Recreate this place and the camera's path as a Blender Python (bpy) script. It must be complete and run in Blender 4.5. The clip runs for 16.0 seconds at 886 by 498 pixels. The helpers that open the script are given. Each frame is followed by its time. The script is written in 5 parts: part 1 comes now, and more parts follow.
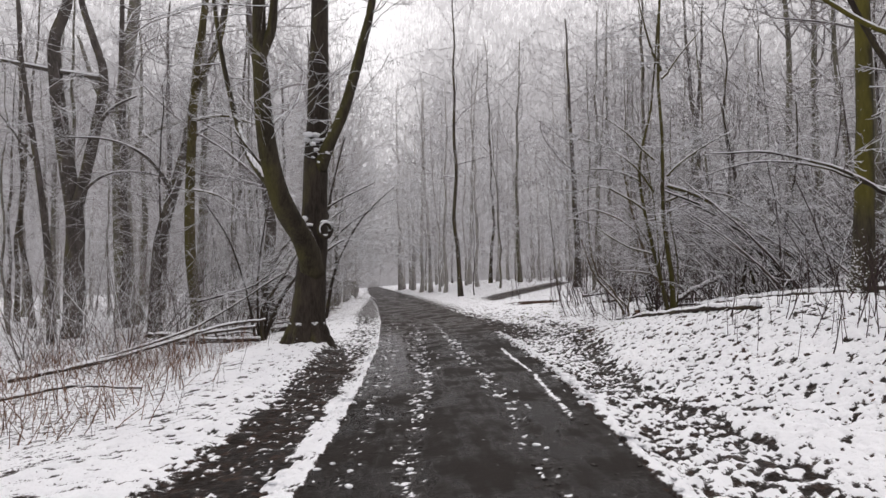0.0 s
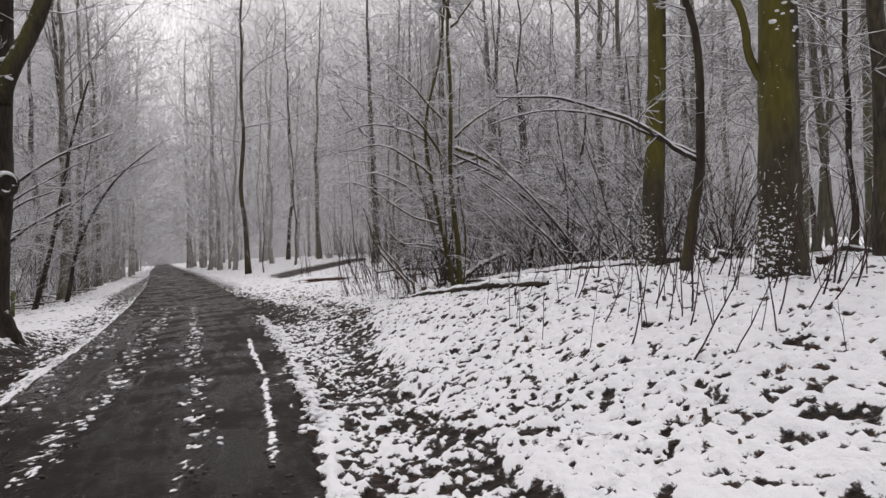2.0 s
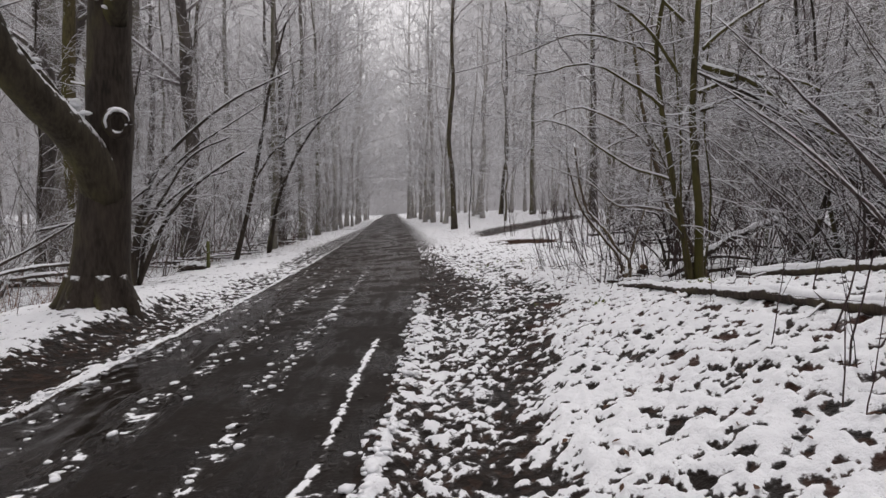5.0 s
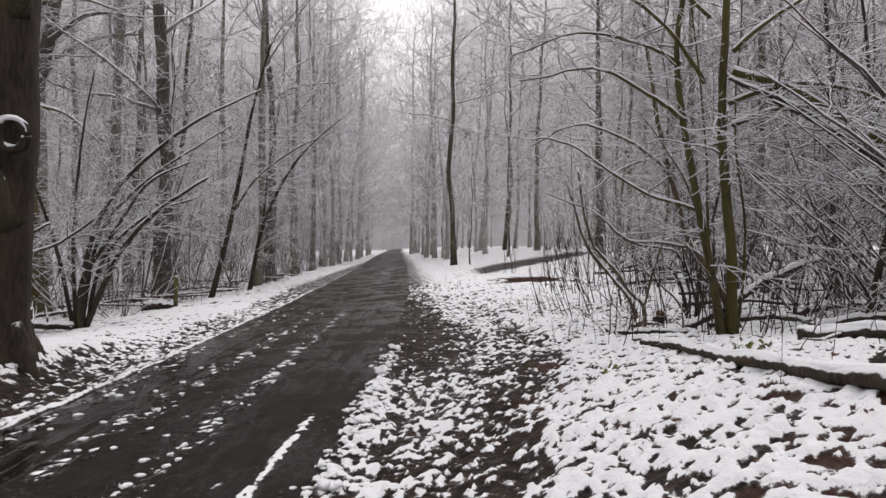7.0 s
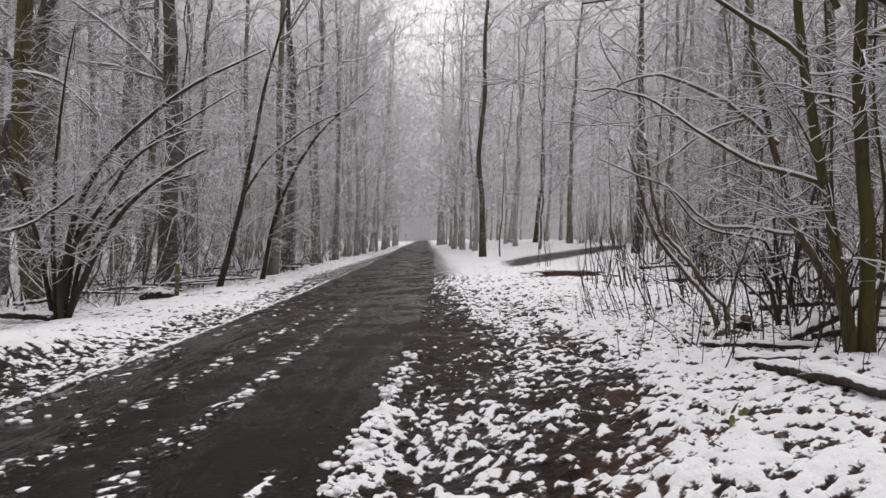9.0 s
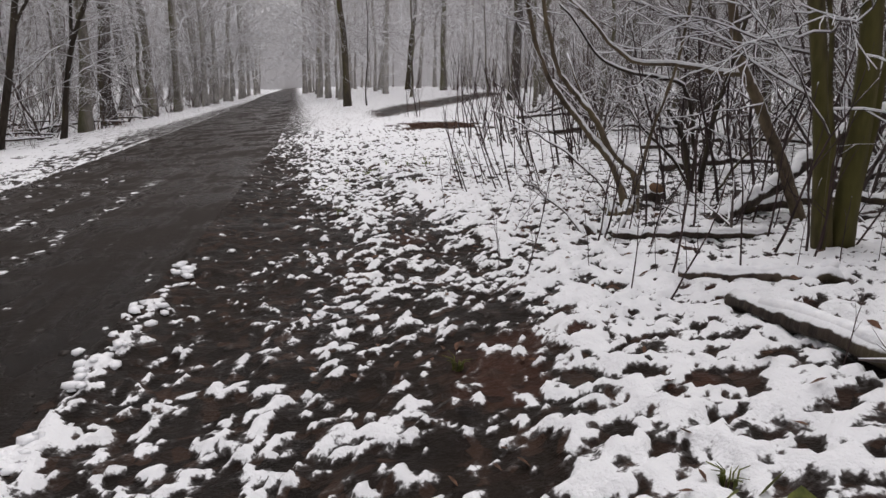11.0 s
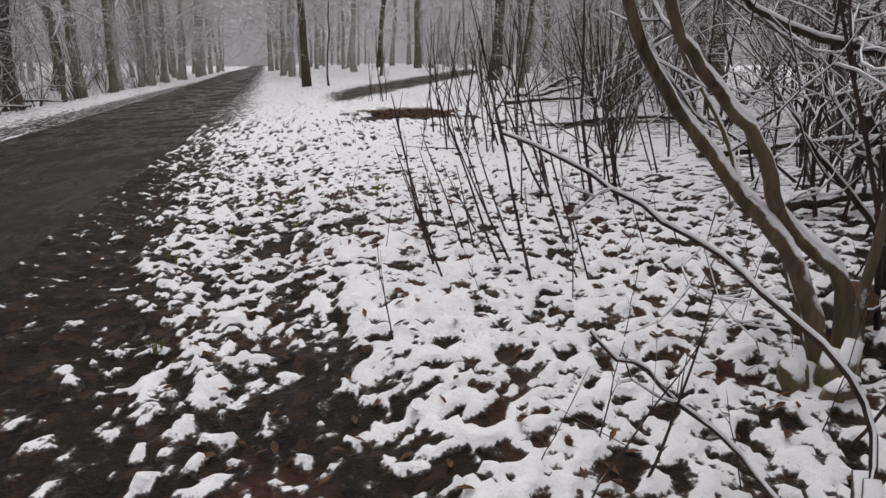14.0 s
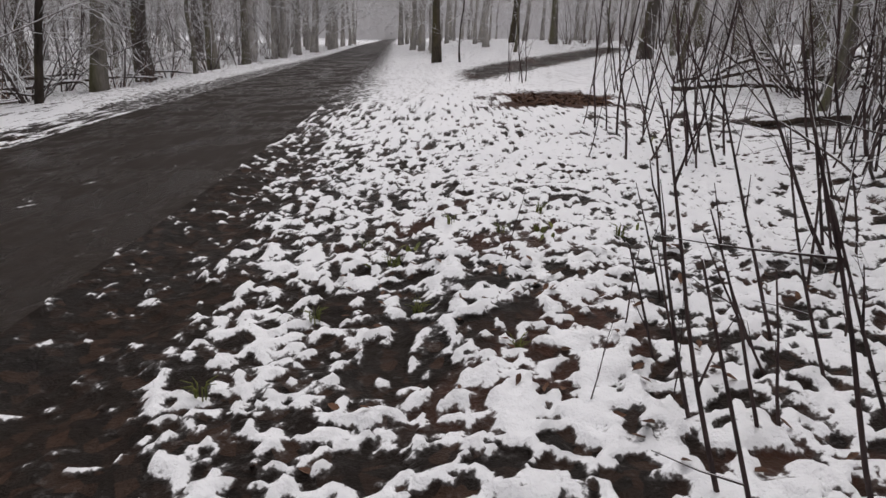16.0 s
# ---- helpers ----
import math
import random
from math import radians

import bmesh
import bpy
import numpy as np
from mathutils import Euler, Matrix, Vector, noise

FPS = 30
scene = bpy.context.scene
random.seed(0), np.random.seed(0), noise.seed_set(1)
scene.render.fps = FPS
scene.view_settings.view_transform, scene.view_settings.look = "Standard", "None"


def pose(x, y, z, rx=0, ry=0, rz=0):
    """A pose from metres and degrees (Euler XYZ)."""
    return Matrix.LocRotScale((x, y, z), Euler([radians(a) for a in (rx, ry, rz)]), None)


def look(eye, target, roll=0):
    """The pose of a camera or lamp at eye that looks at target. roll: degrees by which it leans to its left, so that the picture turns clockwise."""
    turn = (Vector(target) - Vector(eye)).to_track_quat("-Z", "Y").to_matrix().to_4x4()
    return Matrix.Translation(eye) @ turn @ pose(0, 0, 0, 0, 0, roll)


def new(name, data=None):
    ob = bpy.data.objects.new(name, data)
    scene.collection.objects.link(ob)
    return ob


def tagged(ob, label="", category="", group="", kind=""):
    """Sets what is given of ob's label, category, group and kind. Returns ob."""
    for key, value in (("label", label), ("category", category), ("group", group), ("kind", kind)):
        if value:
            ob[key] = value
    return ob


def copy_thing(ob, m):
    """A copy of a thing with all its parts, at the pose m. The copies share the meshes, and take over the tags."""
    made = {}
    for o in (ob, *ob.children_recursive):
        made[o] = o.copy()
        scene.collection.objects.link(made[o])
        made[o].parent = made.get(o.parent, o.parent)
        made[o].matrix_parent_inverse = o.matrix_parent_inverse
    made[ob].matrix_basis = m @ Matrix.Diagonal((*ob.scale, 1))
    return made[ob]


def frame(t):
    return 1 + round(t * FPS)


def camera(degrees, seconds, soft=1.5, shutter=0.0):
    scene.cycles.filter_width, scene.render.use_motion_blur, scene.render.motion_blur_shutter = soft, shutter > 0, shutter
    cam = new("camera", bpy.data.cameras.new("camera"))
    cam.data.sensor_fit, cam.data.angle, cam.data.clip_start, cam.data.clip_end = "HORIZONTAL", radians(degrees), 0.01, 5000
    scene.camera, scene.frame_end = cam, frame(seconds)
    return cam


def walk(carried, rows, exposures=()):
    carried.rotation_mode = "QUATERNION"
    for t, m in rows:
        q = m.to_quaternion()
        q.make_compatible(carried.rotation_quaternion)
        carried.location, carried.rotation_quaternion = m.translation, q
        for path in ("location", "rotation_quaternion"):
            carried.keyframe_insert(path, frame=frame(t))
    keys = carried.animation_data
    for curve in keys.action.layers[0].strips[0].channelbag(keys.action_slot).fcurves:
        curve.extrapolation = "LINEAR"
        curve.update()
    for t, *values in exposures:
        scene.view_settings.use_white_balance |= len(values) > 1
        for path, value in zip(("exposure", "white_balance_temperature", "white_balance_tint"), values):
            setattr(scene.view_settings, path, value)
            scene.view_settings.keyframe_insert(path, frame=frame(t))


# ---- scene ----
cam = camera(69.2, 16.0)
PATH = [
    (0, (-0.096, 0.0, 1.572), (0.082, 1.99, 1.665), -1.2),
    (0.5, (0.263, 0.555, 1.569), (0.548, 2.532, 1.664), -1.2),
    (1, (0.559, 1.089, 1.508), (1.172, 2.991, 1.59), -1.4),
    (1.5, (0.9, 1.606, 1.5), (1.647, 3.46, 1.558), -1.4),
    (2, (1.27, 2.22, 1.47), (2.019, 4.075, 1.479), -1.2),
    (2.5, (1.736, 2.792, 1.415), (2.479, 4.644, 1.281), -1.0),
    (3, (2.113, 3.326, 1.502), (2.832, 5.159, 1.155), -1.0),
    (3.5, (2.324, 3.92, 1.585), (2.954, 5.788, 1.247), -0.6),
    (4, (2.442, 4.542, 1.631), (2.776, 6.501, 1.409), -0.0),
    (4.5, (2.558, 5.178, 1.595), (2.746, 7.159, 1.394), 0.3),
    (5, (2.636, 5.778, 1.63), (2.724, 7.772, 1.501), 0.4),
    (7.5, (3.167, 8.016, 1.612), (3.222, 10.015, 1.595), 1.1),
    (8, (3.125, 8.505, 1.608), (3.12, 10.505, 1.592), 1.4),
    (8.5, (3.192, 9.006, 1.544), (3.183, 11.006, 1.521), 1.5),
    (9, (3.161, 9.518, 1.489), (3.143, 11.517, 1.444), 1.7),
    (9.5, (3.243, 10.066, 1.464), (3.235, 12.059, 1.298), 1.8),
    (12, (4.18, 13.242, 1.46), (4.716, 15.083, 0.892), 1.3),
    (12.5, (4.381, 13.865, 1.502), (4.914, 15.707, 0.934), 1.3),
    (13, (4.466, 14.371, 1.498), (5.001, 16.216, 0.942), 1.5),
    (13.5, (4.512, 14.916, 1.527), (5.015, 16.771, 0.972), 1.5),
    (14, (4.545, 15.451, 1.469), (4.974, 17.323, 0.913), 1.6),
    (14.5, (4.598, 16.059, 1.436), (4.925, 17.936, 0.827), 2.1),
    (15, (4.544, 16.619, 1.488), (4.784, 18.5, 0.851), 2.5),
    (15.5, (4.576, 17.181, 1.507), (4.688, 19.074, 0.872), 2.4),
    (16, (4.496, 17.611, 1.442), (4.572, 19.506, 0.807), 2.4),
]
walk(cam, [(t, look(eye, target, roll)) for t, eye, target, roll in PATH],
     [(t, stops, 6650, 13.5) for t, stops in ((0, 0.22), (1.5, 0.13), (2.5, 0.03), (3.5, -0.14), (4.2, -0.13), (5, 0.02), (7.5, 0.26), (9.5, 0.26), (12, 0.16), (13.5, 0.13), (16, 0.02))])

# ---------------------------------------------------------------- world, light
world = bpy.data.worlds.new("overcast")
scene.world = world
world.use_nodes = True
wn, wl = world.node_tree.nodes, world.node_tree.links
sky = wn.new("ShaderNodeTexSky")
sky.sky_type = "NISHITA"
sky.sun_disc = False
sky.sun_elevation = radians(62)
sky.sun_rotation = radians(20)
sky.air_density, sky.dust_density, sky.ozone_density = 1.6, 6.0, 1.0
grey = wn.new("ShaderNodeHueSaturation")
grey.inputs["Saturation"].default_value = 0.12
wl.new(sky.outputs[0], grey.inputs["Color"])
cloud = wn.new("ShaderNodeMix")
cloud.data_type = "RGBA"
cloud.inputs[0].default_value = 0.72
cloud.inputs[7].default_value = (7.4, 7.4, 7.6, 1)
wl.new(grey.outputs[0], cloud.inputs[6])
wl.new(cloud.outputs[2], wn["Background"].inputs[0])
wn["Background"].inputs[1].default_value = 0.13
sun = new("sun", bpy.data.lights.new("sun", "SUN"))
sun.data.energy, sun.data.angle, sun.data.color = 0.6, radians(40), (1.0, 0.98, 0.95)
sun.matrix_world = look((8, 20, 40), (0, 0, 0))

# ---------------------------------------------------------------- materials


def mat(name):
    m = bpy.data.materials.new(name)
    m.use_nodes = True
    return m, m.node_tree.nodes, m.node_tree.links, m.node_tree.nodes["Principled BSDF"]


def noise_of(nt, links, where, scale, detail=4.0, stretch=(1, 1, 1), rough=0.55):
    vm = nt.new("ShaderNodeVectorMath")
    vm.operation = "MULTIPLY"
    links.new(where, vm.inputs[0])
    vm.inputs[1].default_value = stretch
    n = nt.new("ShaderNodeTexNoise")
    n.inputs["Scale"].default_value, n.inputs["Detail"].default_value, n.inputs["Roughness"].default_value = scale, detail, rough
    links.new(vm.outputs[0], n.inputs["Vector"])
    return n.outputs["Fac"]


def ramp(nt, links, value, a, b, lo=0.0, hi=1.0):
    r = nt.new("ShaderNodeMapRange")
    r.interpolation_type = "SMOOTHSTEP"
    for key, v in zip(("From Min", "From Max", "To Min", "To Max"), (a, b, lo, hi)):
        r.inputs[key].default_value = v
    links.new(value, r.inputs["Value"])
    return r.outputs["Result"]


def calc(nt, links, op, a, b):
    m = nt.new("ShaderNodeMath")
    m.operation = op
    for i, v in enumerate((a, b)):
        if isinstance(v, (int, float)):
            m.inputs[i].default_value = v
        else:
            links.new(v, m.inputs[i])
    return m.outputs[0]


def blend(nt, links, fac, a, b):
    m = nt.new("ShaderNodeMix")
    m.data_type = "RGBA"
    for key, v in zip((0, 6, 7), (fac, a, b)):
        if isinstance(v, tuple):
            m.inputs[key].default_value = (*v, 1)
        elif isinstance(v, (int, float)):
            m.inputs[key].default_value = v
        else:
            links.new(v, m.inputs[key])
    return m.outputs[2]


def bumped(nt, links, bsdf, height, strength, distance):
    b = nt.new("ShaderNodeBump")
    b.inputs["Strength"].default_value, b.inputs["Distance"].default_value = strength, distance
    links.new(height, b.inputs["Height"])
    links.new(b.outputs[0], bsdf.inputs["Normal"])


SNOW = (0.80, 0.81, 0.83)


def bark(name, dark, light, moss=0.0, snow=0.45, flecks=0.0, moss_colour=(0.07, 0.063, 0.018)):
    """Bark with furrows, moss on one side and snow lying where the surface faces up."""
    m, nt, ln, bsdf = mat(name)
    geo = nt.new("ShaderNodeNewGeometry")
    pos = geo.outputs["Position"]
    xyz = nt.new("ShaderNodeSeparateXYZ")
    ln.new(geo.outputs["Normal"], xyz.inputs[0])
    furrow = noise_of(nt, ln, pos, 26, 5, (1, 1, 0.22))
    patch = noise_of(nt, ln, pos, 2.2, 4, (1, 1, 0.5))
    colour = blend(nt, ln, ramp(nt, ln, furrow, 0.32, 0.68), dark, light)
    colour = blend(nt, ln, ramp(nt, ln, patch, 0.35, 0.75, 0.0, 0.5), colour, tuple(c * 1.9 for c in light))
    if moss:
        side = calc(nt, ln, "SUBTRACT", calc(nt, ln, "MULTIPLY", xyz.outputs[0], -0.25), calc(nt, ln, "MULTIPLY", xyz.outputs[1], 0.15))
        amount = calc(nt, ln, "ADD", calc(nt, ln, "ADD", patch, side), moss - 0.5)
        shade = blend(nt, ln, furrow, tuple(c * 0.6 for c in moss_colour), tuple(c * 1.6 for c in moss_colour))
        cover = ramp(nt, ln, amount, 0.3, 0.75)
        if flecks:
            part_z = nt.new("ShaderNodeSeparateXYZ")
            ln.new(pos, part_z.inputs[0])
            cover = calc(nt, ln, "MULTIPLY", cover, ramp(nt, ln, calc(nt, ln, "ADD", part_z.outputs[2], patch), 2.8, 3.5))
        colour = blend(nt, ln, cover, colour, shade)
    rough = noise_of(nt, ln, pos, 9, 4)
    lie = calc(nt, ln, "ADD", xyz.outputs[2], calc(nt, ln, "MULTIPLY", calc(nt, ln, "SUBTRACT", rough, 0.5), 1.3))
    white = ramp(nt, ln, lie, snow, snow + 0.2)
    if flecks:
        spots = noise_of(nt, ln, pos, 24, 2, (1, 1, 1.6))
        high = nt.new("ShaderNodeSeparateXYZ")
        ln.new(pos, high.inputs[0])
        low = ramp(nt, ln, high.outputs[2], 1.5, 2.5, flecks, -0.13)
        windward = ramp(nt, ln, xyz.outputs[0], 0.1, -0.7, -0.06, 0.07)
        gate = calc(nt, ln, "ADD", calc(nt, ln, "ADD", spots, windward), low)
        white = calc(nt, ln, "MAXIMUM", white, ramp(nt, ln, gate, 0.655, 0.69))
    colour = blend(nt, ln, white, colour, SNOW)
    ln.new(colour, bsdf.inputs["Base Color"])
    bsdf.inputs["Roughness"].default_value = 0.85
    bsdf.inputs["Specular IOR Level"].default_value = 0.25
    bumped(nt, ln, bsdf, furrow, 0.6, 0.02)
    return m


def plain(name, a, b, scale=20.0, rough=0.85, bump=0.3, stretch=(1, 1, 1)):
    m, nt, ln, bsdf = mat(name)
    pos = nt.new("ShaderNodeNewGeometry").outputs["Position"]
    n = noise_of(nt, ln, pos, scale, 5, stretch)
    ln.new(blend(nt, ln, ramp(nt, ln, n, 0.3, 0.7), a, b), bsdf.inputs["Base Color"])
    bsdf.inputs["Roughness"].default_value = rough
    bsdf.inputs["Specular IOR Level"].default_value = 0.3
    bumped(nt, ln, bsdf, n, bump, 0.02)
    return m


def soil(name, wet):
    """Snow lying on mud or on the wet track; the 'snow' layer of the mesh says how deep it lies, 'litter' where dead leaves lie, 'thaw' where holes have melted."""
    m, nt, ln, bsdf = mat(name)
    pos = nt.new("ShaderNodeNewGeometry").outputs["Position"]
    deep, litter = nt.new("ShaderNodeAttribute"), nt.new("ShaderNodeAttribute")
    deep.attribute_name, litter.attribute_name = "snow", "litter"
    coarse, fine, grain = noise_of(nt, ln, pos, 1.1, 4), noise_of(nt, ln, pos, 25, 3, (1, 1, 1), 0.5), noise_of(nt, ln, pos, 90, 3)
    streak = noise_of(nt, ln, pos, 7, 4, (1, 0.16, 1))
    if wet:
        mud = blend(nt, ln, ramp(nt, ln, coarse, 0.3, 0.7), (0.0068, 0.0053, 0.0045), (0.0145, 0.0112, 0.0094))
        mud = blend(nt, ln, ramp(nt, ln, streak, 0.4, 0.75, 0, 0.55), mud, (0.021, 0.0165, 0.0138))
        # further on the mud blends to a paler tone, from y = 13 to 22
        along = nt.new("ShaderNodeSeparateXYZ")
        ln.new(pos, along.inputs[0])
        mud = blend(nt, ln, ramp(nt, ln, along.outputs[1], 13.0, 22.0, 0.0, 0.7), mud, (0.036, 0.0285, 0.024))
    else:
        mud = blend(nt, ln, ramp(nt, ln, coarse, 0.3, 0.7), (0.008, 0.006, 0.005), (0.017, 0.012, 0.009))
    mud = blend(nt, ln, ramp(nt, ln, fine, 0.35, 0.8, 0, 0.6), mud, (0.018, 0.014, 0.012))
    leafy = blend(nt, ln, fine, (0.04, 0.017, 0.011), (0.14, 0.055, 0.034))
    mud = blend(nt, ln, litter.outputs["Fac"], mud, leafy)
    cells = nt.new("ShaderNodeTexVoronoi")
    cells.inputs["Scale"].default_value = 17
    ln.new(pos, cells.inputs["Vector"])
    tint = nt.new("ShaderNodeSeparateColor")
    ln.new(cells.outputs["Color"], tint.inputs[0])
    if not wet:
        rotten = blend(nt, ln, tint.outputs[0], (0.007, 0.005, 0.0045), (0.05, 0.028, 0.019))
        mud = blend(nt, ln, ramp(nt, ln, tint.outputs[1], 0.45, 0.75, 0.0, 0.75), mud, rotten)
    pores = noise_of(nt, ln, pos, 52, 2)
    lie = calc(nt, ln, "ADD", deep.outputs["Fac"], calc(nt, ln, "ADD", calc(nt, ln, "MULTIPLY", calc(nt, ln, "SUBTRACT", fine, 0.5), 0.9), calc(nt, ln, "MULTIPLY", calc(nt, ln, "SUBTRACT", pores, 0.5), 0.7)))
    thaw = nt.new("ShaderNodeAttribute")
    thaw.attribute_name = "thaw"
    holes = noise_of(nt, ln, pos, 9, 4, (1, 1, 1), 0.6)
    lie = calc(nt, ln, "ADD", lie, calc(nt, ln, "MULTIPLY", calc(nt, ln, "MULTIPLY", calc(nt, ln, "SUBTRACT", holes, 0.5), thaw.outputs["Fac"]), 2.6))
    white = ramp(nt, ln, lie, 0.38, 0.60)
    slush = ramp(nt, ln, lie, 0.15, 0.45, 0, 0.22)
    snow = blend(nt, ln, coarse, (0.76, 0.77, 0.80), (0.86, 0.865, 0.88))
    ln.new(blend(nt, ln, white, blend(nt, ln, slush, mud, (0.26, 0.25, 0.25)), snow), bsdf.inputs["Base Color"])
    damp = ramp(nt, ln, calc(nt, ln, "ADD", coarse, calc(nt, ln, "MULTIPLY", calc(nt, ln, "SUBTRACT", streak, 0.5), 0.5)), 0.36, 0.6, 0.14 if wet else 0.45, 0.7)
    gloss = nt.new("ShaderNodeMix")
    ln.new(white, gloss.inputs[0])
    ln.new(damp, gloss.inputs[2])
    gloss.inputs[3].default_value = 0.9
    relief = calc(nt, ln, "ADD", calc(nt, ln, "ADD", fine, calc(nt, ln, "MULTIPLY", cells.outputs["Distance"], 0.0 if wet else 0.5)), calc(nt, ln, "MULTIPLY", grain, 0.5))
    shine = gloss.outputs[0]
    bsdf.inputs["Specular IOR Level"].default_value = 0.1
    if wet:
        # standing water on the low side of the track
        at = nt.new("ShaderNodeSeparateXYZ")
        ln.new(pos, at.inputs[0])
        low = ramp(nt, ln, calc(nt, ln, "ADD", at.outputs[0], calc(nt, ln, "MULTIPLY", calc(nt, ln, "SUBTRACT", streak, 0.5), 2.2)), 0.55, 0.3)
        low = calc(nt, ln, "MULTIPLY", low, calc(nt, ln, "MULTIPLY", ramp(nt, ln, at.outputs[1], 8.5, 10.5), ramp(nt, ln, at.outputs[1], 17.0, 21.0, 1.0, 0.0)))
        pool = calc(nt, ln, "MULTIPLY", low, ramp(nt, ln, white, 0.0, 0.4, 1.0, 0.0))
        dry = calc(nt, ln, "SUBTRACT", 1.0, pool)
        shine = calc(nt, ln, "ADD", calc(nt, ln, "MULTIPLY", shine, dry), calc(nt, ln, "MULTIPLY", pool, 0.09))
        relief = calc(nt, ln, "MULTIPLY", relief, calc(nt, ln, "ADD", calc(nt, ln, "MULTIPLY", dry, 0.9), 0.1))
        ln.new(calc(nt, ln, "ADD", calc(nt, ln, "MULTIPLY", pool, 0.3), 0.09), bsdf.inputs["Specular IOR Level"])
    ln.new(shine, bsdf.inputs["Roughness"])
    bumped(nt, ln, bsdf, relief, 0.4 if wet else 0.6, 0.03)
    return m


BARK_DARK = bark("dark_bark", (0.018, 0.0135, 0.0105), (0.046, 0.036, 0.028), 0.12, 0.5)
BARK_FOOT = bark("dark_root_bark", (0.018, 0.0135, 0.0105), (0.046, 0.036, 0.028), 0.22, 0.72)
BARK_LIMB = bark("dark_limb_bark", (0.02, 0.016, 0.011), (0.05, 0.041, 0.028), 0.28, 0.34)
# grey lightened to put some mid-distance mist into the colour
BARK_GREY = bark("grey_bark", (0.082, 0.074, 0.062), (0.18, 0.165, 0.145), 0.3, 0.7, moss_colour=(0.10, 0.095, 0.05))
# for far trees: distance haze painted into paler bark and twigs
BARK_HAZE = bark("haze_beech_bark", (0.19, 0.178, 0.168), (0.34, 0.322, 0.305), 0.15, 0.7, moss_colour=(0.2, 0.19, 0.13))
BARK_HAZE_TWIG = bark("haze_twig_bark", (0.30, 0.285, 0.285), (0.46, 0.445, 0.445), 0.0, 0.05)
BARK_MOSS = bark("mossy_bark", (0.019, 0.016, 0.011), (0.054, 0.045, 0.029), 0.46, 0.75, 0.04, (0.095, 0.083, 0.017))
BARK_GREEN = bark("green_bark", (0.03, 0.025, 0.018), (0.08, 0.066, 0.05), 0.2, 0.6)
BARK_OLIVE = bark("olive_bark", (0.033, 0.027, 0.014), (0.085, 0.069, 0.033), 0.34, 0.5)
# lighter version of dark_bark, painting haze onto mid-distance trees
BARK_OAK = bark("oak_bark", (0.04, 0.034, 0.03), (0.095, 0.082, 0.074), 0.18, 0.6)
BARK_THIN = bark("twig_bark", (0.035, 0.026, 0.024), (0.085, 0.066, 0.062), 0.05, 0.22)
BARK_BRUSH = bark("brush_bark", (0.06, 0.046, 0.041), (0.14, 0.11, 0.1), 0.05, 0.1)
# twigs lightened as well, for the mist among mid-distance crowns
BARK_FINE = bark("fine_twig_bark", (0.11, 0.096, 0.096), (0.22, 0.195, 0.195), 0.0, 0.05)
BARK_SHOOT = bark("shoot_bark", (0.02, 0.014, 0.014), (0.055, 0.036, 0.034), 0.0, 0.6)
BARK_STOOL = bark("hazel_bark", (0.05, 0.038, 0.026), (0.13, 0.098, 0.066), 0.15, 0.3)
BARK_LOG = bark("log_bark", (0.02, 0.015, 0.012), (0.06, 0.045, 0.035), 0.1, 0.25)
BRACKEN = bark("dead_bracken", (0.085, 0.046, 0.03), (0.20, 0.115, 0.078), 0.0, 0.55)
SNOW_MAT = plain("lying_snow", (0.76, 0.77, 0.80), (0.85, 0.855, 0.87), 30, 0.9, 0.4)
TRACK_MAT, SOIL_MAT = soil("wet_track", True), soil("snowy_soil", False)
MUD = plain("wet_mud", (0.010, 0.0075, 0.006), (0.026, 0.019, 0.015), 30, 0.6, 0.6)
CUT_WOOD = plain("cut_wood", (0.07, 0.035, 0.016), (0.16, 0.085, 0.04), 40, 0.8)
POST_MAT = plain("algae_green_wood", (0.06, 0.07, 0.02), (0.14, 0.14, 0.05), 30, 0.85, 0.4, (1, 1, 0.2))
LEAF_BROWN = plain("dead_leaf", (0.05, 0.025, 0.015), (0.14, 0.07, 0.04), 25, 0.7)
LEAF_GREEN = plain("bramble_leaf", (0.06, 0.075, 0.015), (0.17, 0.18, 0.04), 25, 0.6)


